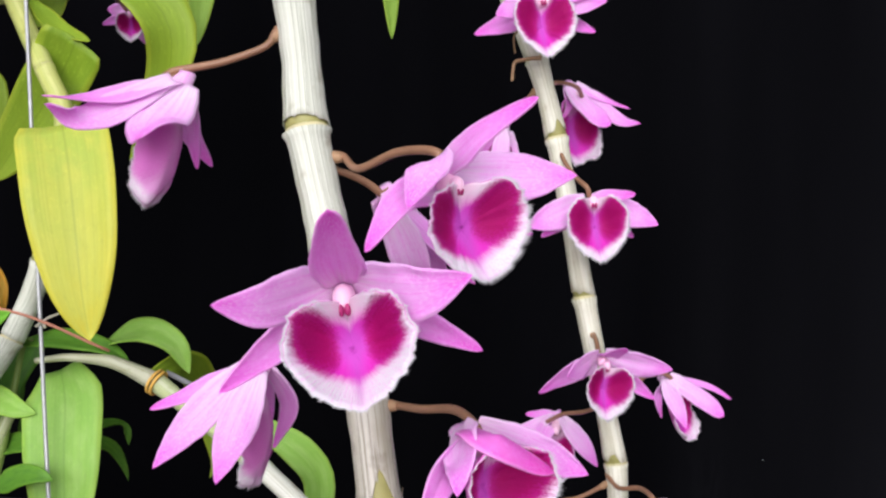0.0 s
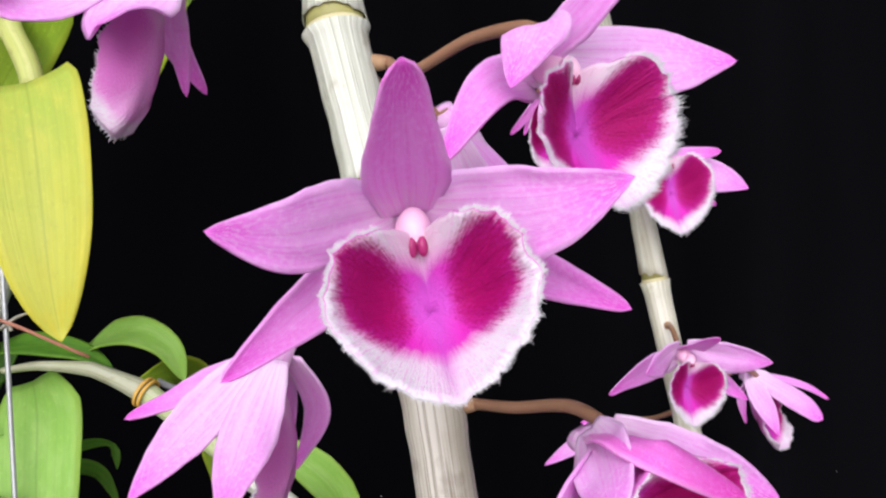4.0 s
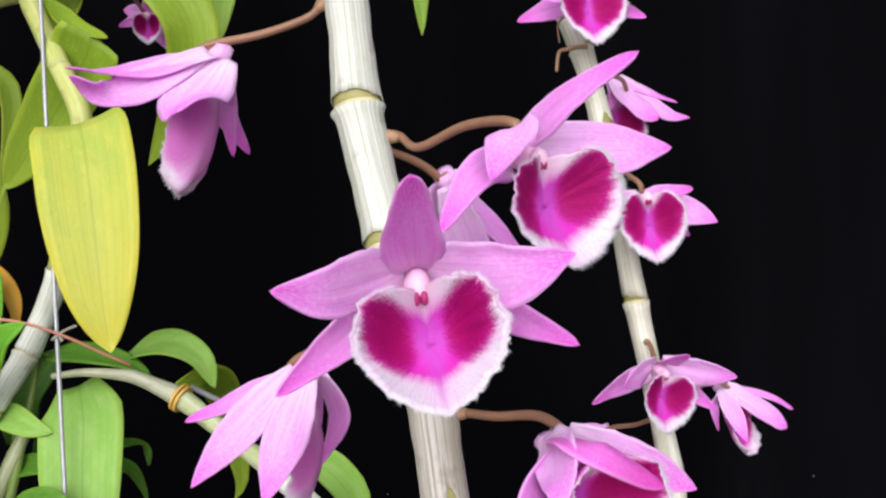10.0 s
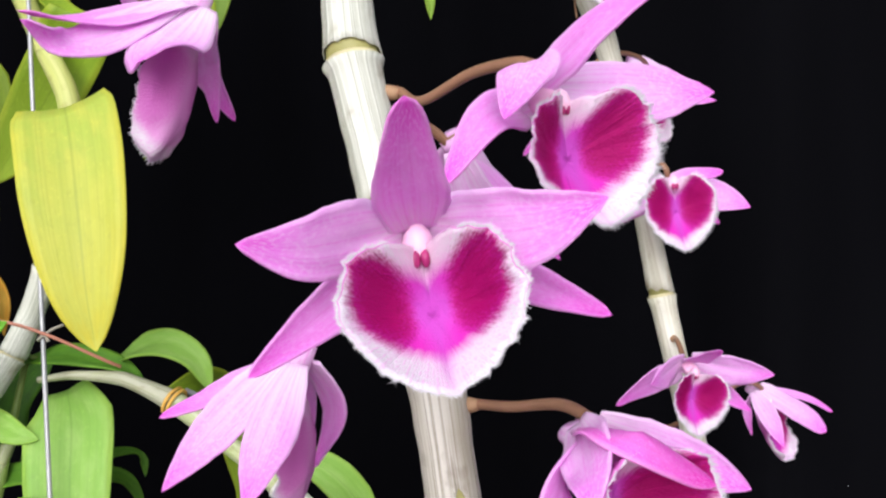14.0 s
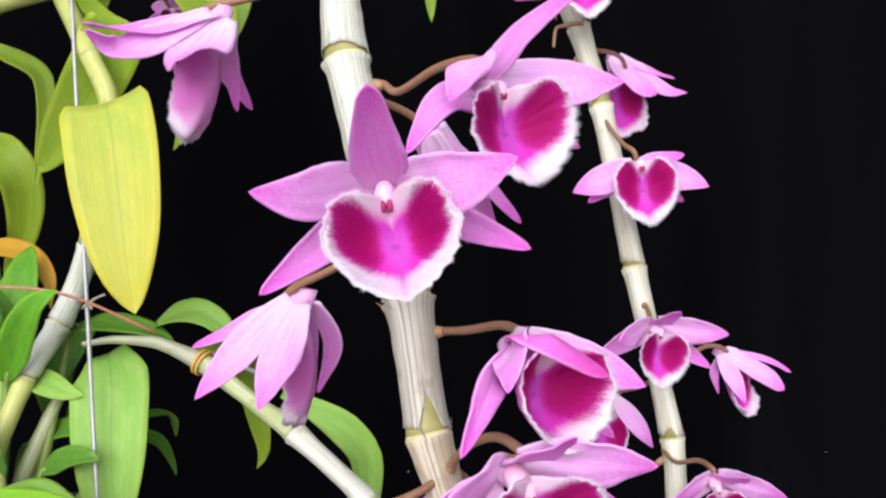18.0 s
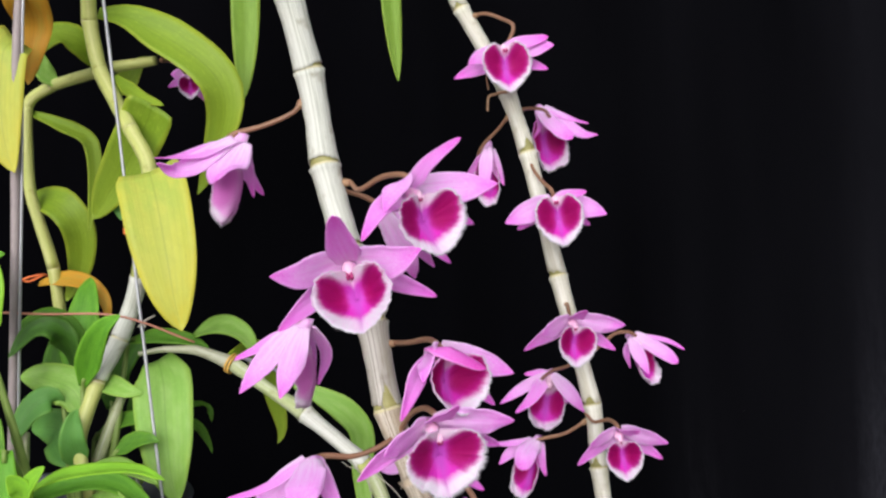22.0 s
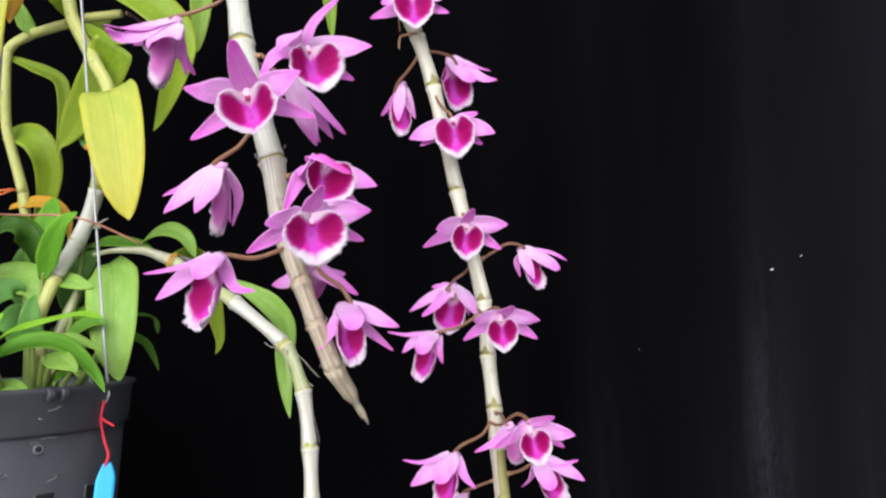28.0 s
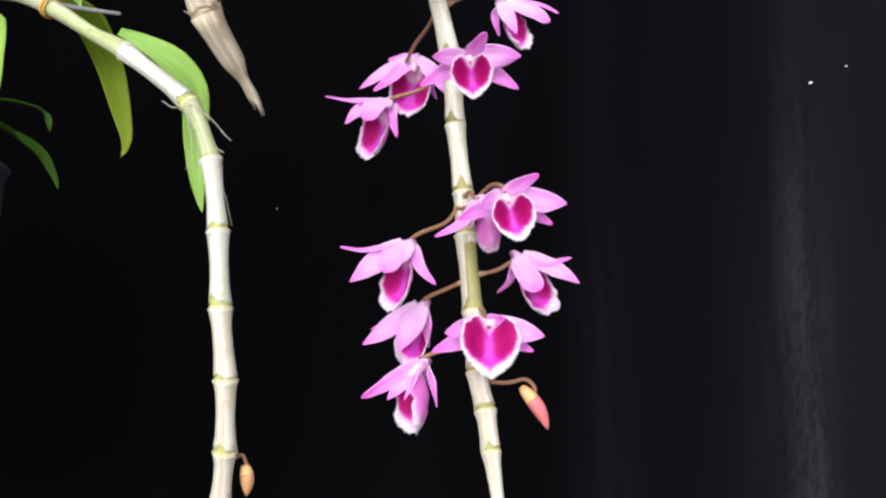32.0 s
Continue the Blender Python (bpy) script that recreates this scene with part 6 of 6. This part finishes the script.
for a in (-38.5, -33.5):
    q, d = on_pot(a, 0.0)
    side = np.cross(d, (0, 0, 1))
    lug = [[q + d * (0.0005 + 0.0030 * math.sin(math.pi * min(1, v * 1.1))) + side * 0.0022 * c - np.array((0, 0, 0.0005 + 0.008 * v)) for c in (-1, -0.6, 0.6, 1)] for v in np.linspace(0, 1, 8)]
    part("rim_lug", sheet(np.array(lug), 0.003, np.stack(np.meshgrid(np.linspace(0, 1, 4), np.linspace(0, 1, 8)), -1)), POT, pot)
q, d = on_pot(-40.5, 0.041)
side = np.cross(d, (0, 0, 1))
part("hole_rim", tube([q + d * 0.0003 + 0.0030 * (math.cos(a) * side + math.sin(a) * np.array((0, 0, 0.9))) for a in np.linspace(0, 2 * math.pi, 21)], 0.0007, 8), SCUFF, pot, "pale worn rim of the drain hole")
part("drain_hole", ball(q + d * 0.0004, [side * 0.0025, d * 0.0011, (0, 0, 0.0022)]), HOLE, pot)
for a, w in ((-37, 4.0), (-14, 4.0)):
    hole = np.array([[on_pot(a + c * w, 0.080 + 0.0085 * v, 1.003)[0] for c in np.linspace(-1, 1, 6)] for v in np.linspace(-1, 1, 6)])
    slot = part("slot", sheet(hole, 0.0006, np.stack(np.meshgrid(np.linspace(0, 1, 6), np.linspace(0, 1, 6)), -1)), HOLE, pot, "dark square drain slot")
    edge = [on_pot(a + c * w, 0.080 + 0.0085 * v, 1.004)[0] for c, v in ((-1, -1), (1, -1), (1, 1), (-1, 1), (-1, -1))]
    part("slot_edge", tube(np.vstack([np.linspace(p, q, 8, endpoint=False) for p, q in zip(edge, edge[1:])] + [edge[0]]), 0.0007, 6), POT, slot)
    part("root_end", tube(spline([on_pot(a + w * 0.9, 0.087, 1.004)[0], on_pot(a + w * 0.2, 0.0845, 1.008)[0], on_pot(a - w * 0.3, 0.083, 1.006)[0], on_pot(a - w * 0.5, 0.0865, 1.004)[0]], 14), 0.0010, 8), ROOT, slot, "pale dry root showing in the slot")
rng = random.Random(8)
for a, h in ((-38, 0.034), (-40, 0.036), (-60, 0.036), (-62, 0.040), (-35, 0.013), (-33, 0.06), (-75, 0.012), (-52, 0.055), (-41, 0.02), (-68, 0.05)):
    way = [on_pot(a + i * rng.uniform(-1.2, 1.8), h + i * rng.uniform(-0.0004, 0.0012), 1.002)[0] for i in range(5)]
    part("scuff", tube(way, [0.0002, 0.0005, 0.0003, 0.0006, 0.0002], 6), SCUFF, pot, "pale scuff on the plastic")
rng = random.Random(5)
for k in range(14):
    a, h = radians(rng.uniform(-110, -20)), rng.uniform(-0.012, 0.0)
    q = np.array((PX + rng.uniform(0, 0.9) * PR * math.cos(a) * 0.9, PY + rng.uniform(0.2, 0.9) * PR * math.sin(a) * 0.9, PZ - 0.016))
    d = np.array((rng.uniform(-1, 1), rng.uniform(-1, 1), rng.uniform(0.0, 0.5))) * 0.014
    chip = thing("bark_chip", tuple(q), "brown bark chip in the pot", "bark", "bark chips")
    part("chip", tube([q, q + d * 0.5 + np.array((0, 0, 0.002)), q + d], [0.002, 0.0035, 0.0015], 7), SOIL if k % 3 else ROOT, chip)
rng = random.Random(21)
for k in range(14):
    a, d = radians(rng.uniform(-150, 10)), rng.uniform(0.35, 0.8) * PR
    q = np.array((PX + d * math.cos(a), PY + d * math.sin(a), PZ - 0.0165))
    way = [q]
    head = rng.uniform(0, 6.28)
    for i in range(4):
        head += rng.uniform(-0.7, 0.7)
        q = q + np.array((math.cos(head) * 0.006, math.sin(head) * 0.006, rng.uniform(-0.001, 0.0022)))
        if np.hypot(q[0] - PX, q[1] - PY) > 0.86 * PR:
            break
        way.append(q)
    if len(way) < 3:
        continue
    root_bit = thing("aerial_root", tuple(way[0]), "pale dry orchid root lying in the pot", "orchid root", "roots in the pot")
    part("strand", tube(spline(way, 14), np.linspace(0.0015, 0.0008, 14), 8), PALE_ROOT, root_bit)
for k in range(26):
    a, d = radians(rng.uniform(-160, 20)), rng.uniform(0.2, 0.86) * PR
    q = np.array((PX + d * math.cos(a), PY + d * math.sin(a), PZ - 0.0165))
    size = rng.uniform(0.0025, 0.0055)
    chip = thing("bark_chip", tuple(q), "dark brown bark chip in the pot", "bark", "bark chips")
    turn = rng.uniform(0, 3.14)
    x, y = np.array((math.cos(turn), math.sin(turn), rng.uniform(-0.3, 0.3))), np.array((-math.sin(turn), math.cos(turn), 0.0))
    part("chip", ball(q + np.array((0, 0, 0.001)), [x * size, y * size * 0.6, np.array((0, 0, size * 0.45))], 5, 7), SOIL if k % 4 else MOSS, chip)
# ---- hanger ----
hook_low = np.array((-0.1834, 0.4386, 1.1282))
crown = np.array((-0.252, 0.49, 1.68))
hanger = thing("wire_hanger", tuple(crown), "galvanised wire pot hanger with hooked ends", "pot hanger")
part("wire", tube(spline([crown, (-0.2430, 0.504, 1.56), (-0.2352, 0.5031, 1.50), (-0.2092, 0.473, 1.30), (-0.1897, 0.4501, 1.155), (-0.1838, 0.4405, 1.136), hook_low, (-0.1865, 0.4385, 1.1275), (-0.1895, 0.430, 1.135), (-0.1915, 0.424, 1.150), (-0.1930, 0.420, 1.168)], 90), 0.0011, 10), WIRE, hanger)
part("wire", tube(spline([crown, (-0.262, 0.452, 1.52), (-0.2760, 0.456, 1.34), (-0.2880, 0.462, 1.20), (-0.2915, 0.464, 1.12)], 40), 0.0010, 10), WIRE, hanger)
part("rod", tube(spline([crown + np.array((-0.003, 0, 0)), (-0.2680, 0.4510, 1.48), (-0.2840, 0.4590, 1.30), (-0.2971, 0.4652, 1.15), (-0.2995, 0.466, 1.12)], 40), 0.0029, 12), ROD, hanger, "brown coated support rod")
part("crown_hook", tube(spline([crown, crown + np.array((0.0, 0, 0.03)), crown + np.array((0.012, 0, 0.045)), crown + np.array((0.022, 0, 0.03)), crown + np.array((0.014, 0, 0.018))], 24), 0.0016, 10), WIRE, hanger)

# ---- plant tag ----
tag = thing("plant_tag", tuple(hook_low), "blue plastic plant tag hanging on red string", "plant tag")
tt, tb = np.array((-0.1807, 0.4300, 1.0850)), np.array((-0.1840, 0.4240, 1.0335))
part("string", tube(spline([hook_low + np.array((-0.002, -0.002, 0.0)), hook_low + np.array((-0.004, -0.003, -0.012)), hook_low + np.array((-0.002, -0.002, -0.028)), tt + np.array((0.001, 0, 0.006)), tt + np.array((-0.001, -0.001, -0.002))], 24), 0.0010, 8), STRING, tag)
part("string_end", tube(spline([hook_low + np.array((-0.004, -0.003, -0.012)), hook_low + np.array((0.001, -0.004, -0.015)), hook_low + np.array((0.006, -0.003, -0.018))], 10), 0.0009, 8), STRING, tag)
s = np.linspace(0, 1, 24)
wide = 0.0068 * np.minimum(1, 0.42 + 2.8 * s) * np.minimum(1, np.sqrt(np.maximum(0.02, (1 - s) * 7)))
cols = np.linspace(-1, 1, 7)
end = tb
plate = np.array([[tt + (end - tt) * a + np.array((0.92, 0.36, 0.15)) * w * c for c in cols] for a, w in zip(s, wide)])
part("tag_plate", sheet(plate, 0.0007, np.stack(np.meshgrid(np.linspace(0, 1, 7), s), -1)), TAG, tag)

# ---- ties and lint ----
tie = thing("tie_wire", (-0.2, 0.46, 1.25), "thin coppery tie wire strung between canes", "wire")
part("strand", tube(spline([(-0.335, 0.46, 1.275), (-0.27, 0.46, 1.269), (-0.2163, 0.4613, 1.2649), (-0.1712, 0.4744, 1.2444)], 30), 0.0008, 8), COPPER, tie)
for q, r, m in ((c3[3], 0.0062, YELLOW_TIE),):
    band = thing("cane_tie", tuple(q), "yellow tie wound round the arching cane", "plant tie")
    d = unit(np.array(c3[4]) - np.array(c3[2]))
    side = unit(np.cross(d, (0, 1, 0)))
    up = np.cross(d, side)
    for o in (-0.0014, 0.0009):
        loop = [np.array(q) + d * o + r * (math.cos(a) * side + math.sin(a) * up) for a in np.linspace(0, 2 * math.pi, 25)]
        part("loop", tube(loop, 0.0008, 8), m, band)
def tie_bits(place, label, paths, r, mat):
    root = thing("plant_tie", place, label, "plant tie")
    for way in paths:
        part("loop", tube(spline(way, 14), r, 8), mat, root)


tie_bits((-0.2136, 0.468, 1.3212), "small orange tie on the hanger wire", [[(-0.2150, 0.474, 1.3205), (-0.2130, 0.4705, 1.3195), (-0.2105, 0.474, 1.3205), (-0.2125, 0.476, 1.3225), (-0.2150, 0.474, 1.3215)], [(-0.2145, 0.472, 1.3225), (-0.2120, 0.471, 1.3215), (-0.2110, 0.472, 1.3235)]], 0.0010, ORANGE_TIE)
tie_bits((-0.298, 0.50, 1.293), "orange wire tie twisted round the green cane", [[(-0.3052, 0.500, 1.2893), (-0.2980, 0.498, 1.2930), (-0.2884, 0.500, 1.2951), (-0.2850, 0.504, 1.2945)], [(-0.3042, 0.502, 1.2925), (-0.2960, 0.499, 1.2909), (-0.2897, 0.498, 1.2927), (-0.2860, 0.503, 1.2952)]], 0.0008, ORANGE_TIE)
def twig(label, paths, radii, mat, kind="dry_twig"):
    root = thing(kind, paths[0][0], label, "twig")
    for way, r in zip(paths, radii):
        k = len(way) * 6
        part("strand", tube(spline(way, k), np.linspace(r, r * 0.6, k), 8), mat, root)


twig("pale plastic stick caught in the yellow tie", [[(-0.1420, 0.476, 1.2335), (-0.1359, 0.474, 1.2313), (-0.1170, 0.464, 1.2252), (-0.0975, 0.454, 1.2192)]], [0.0016], SCUFF, "plastic_stick")
twig("thin dry roots at a joint of the arching cane", [[(-0.0500, 0.440, 1.1625), (-0.0478, 0.436, 1.1598), (-0.0392, 0.436, 1.1517), (-0.0340, 0.436, 1.1453), (-0.0294, 0.436, 1.1405)], [(-0.0510, 0.436, 1.1610), (-0.0528, 0.432, 1.1576), (-0.0499, 0.432, 1.1374), (-0.0537, 0.432, 1.1252)], [(-0.0580, 0.444, 1.1620), (-0.0636, 0.446, 1.1624), (-0.0667, 0.446, 1.1632), (-0.0708, 0.446, 1.1665)]], [0.0004, 0.00035, 0.0004], ROOT, "dry_root")
twig("thin dry roots on the arching cane", [[(-0.0430, 0.436, 1.1390), (-0.0387, 0.436, 1.1371), (-0.0362, 0.436, 1.1358), (-0.0338, 0.436, 1.1345)], [(-0.0400, 0.436, 1.1350), (-0.0375, 0.436, 1.1335), (-0.0357, 0.436, 1.1305)], [(-0.0360, 0.436, 1.1160), (-0.0334, 0.436, 1.1113), (-0.0314, 0.436, 1.1020), (-0.0299, 0.436, 1.0943)]], [0.0005, 0.0004, 0.0003], ROOT, "dry_root")
twig("dry brown bract with a hanging thread", [[(0.0470, 0.456, 1.3955), (0.0423, 0.455, 1.3951), (0.0375, 0.455, 1.3942), (0.0338, 0.455, 1.3925), (0.0327, 0.455, 1.3838)], [(0.0400, 0.456, 1.4120), (0.0336, 0.455, 1.4065), (0.0339, 0.455, 1.3973)]], [0.0011, 0.0006], BRACT, "dry_bract")
twig("forked twig end on the tie wire", [[(-0.2060, 0.467, 1.2570), (-0.2040, 0.465, 1.2582), (-0.1989, 0.465, 1.2618), (-0.1938, 0.465, 1.2639)], [(-0.2005, 0.465, 1.2565), (-0.2020, 0.465, 1.2590), (-0.2045, 0.465, 1.2605)]], [0.0008, 0.0008], ROOT)
for x, z, r in ((0.3759, 1.219, 0.0011), (0.405, 1.232, 0.0006), (0.243, 1.1455, 0.0002), (-0.06, 1.13, 0.0003)):
    bit = thing("lint_speck", (x, 0.69, z), "white speck of lint on the cloth", "lint", "lint specks")
    part("fibre", tube([(x - r, 0.69, z), (x, 0.6895, z + r * 0.5), (x + 1.4 * r, 0.69, z + r)], [r * 0.6, r, r * 0.5], 6), LINT, bit)
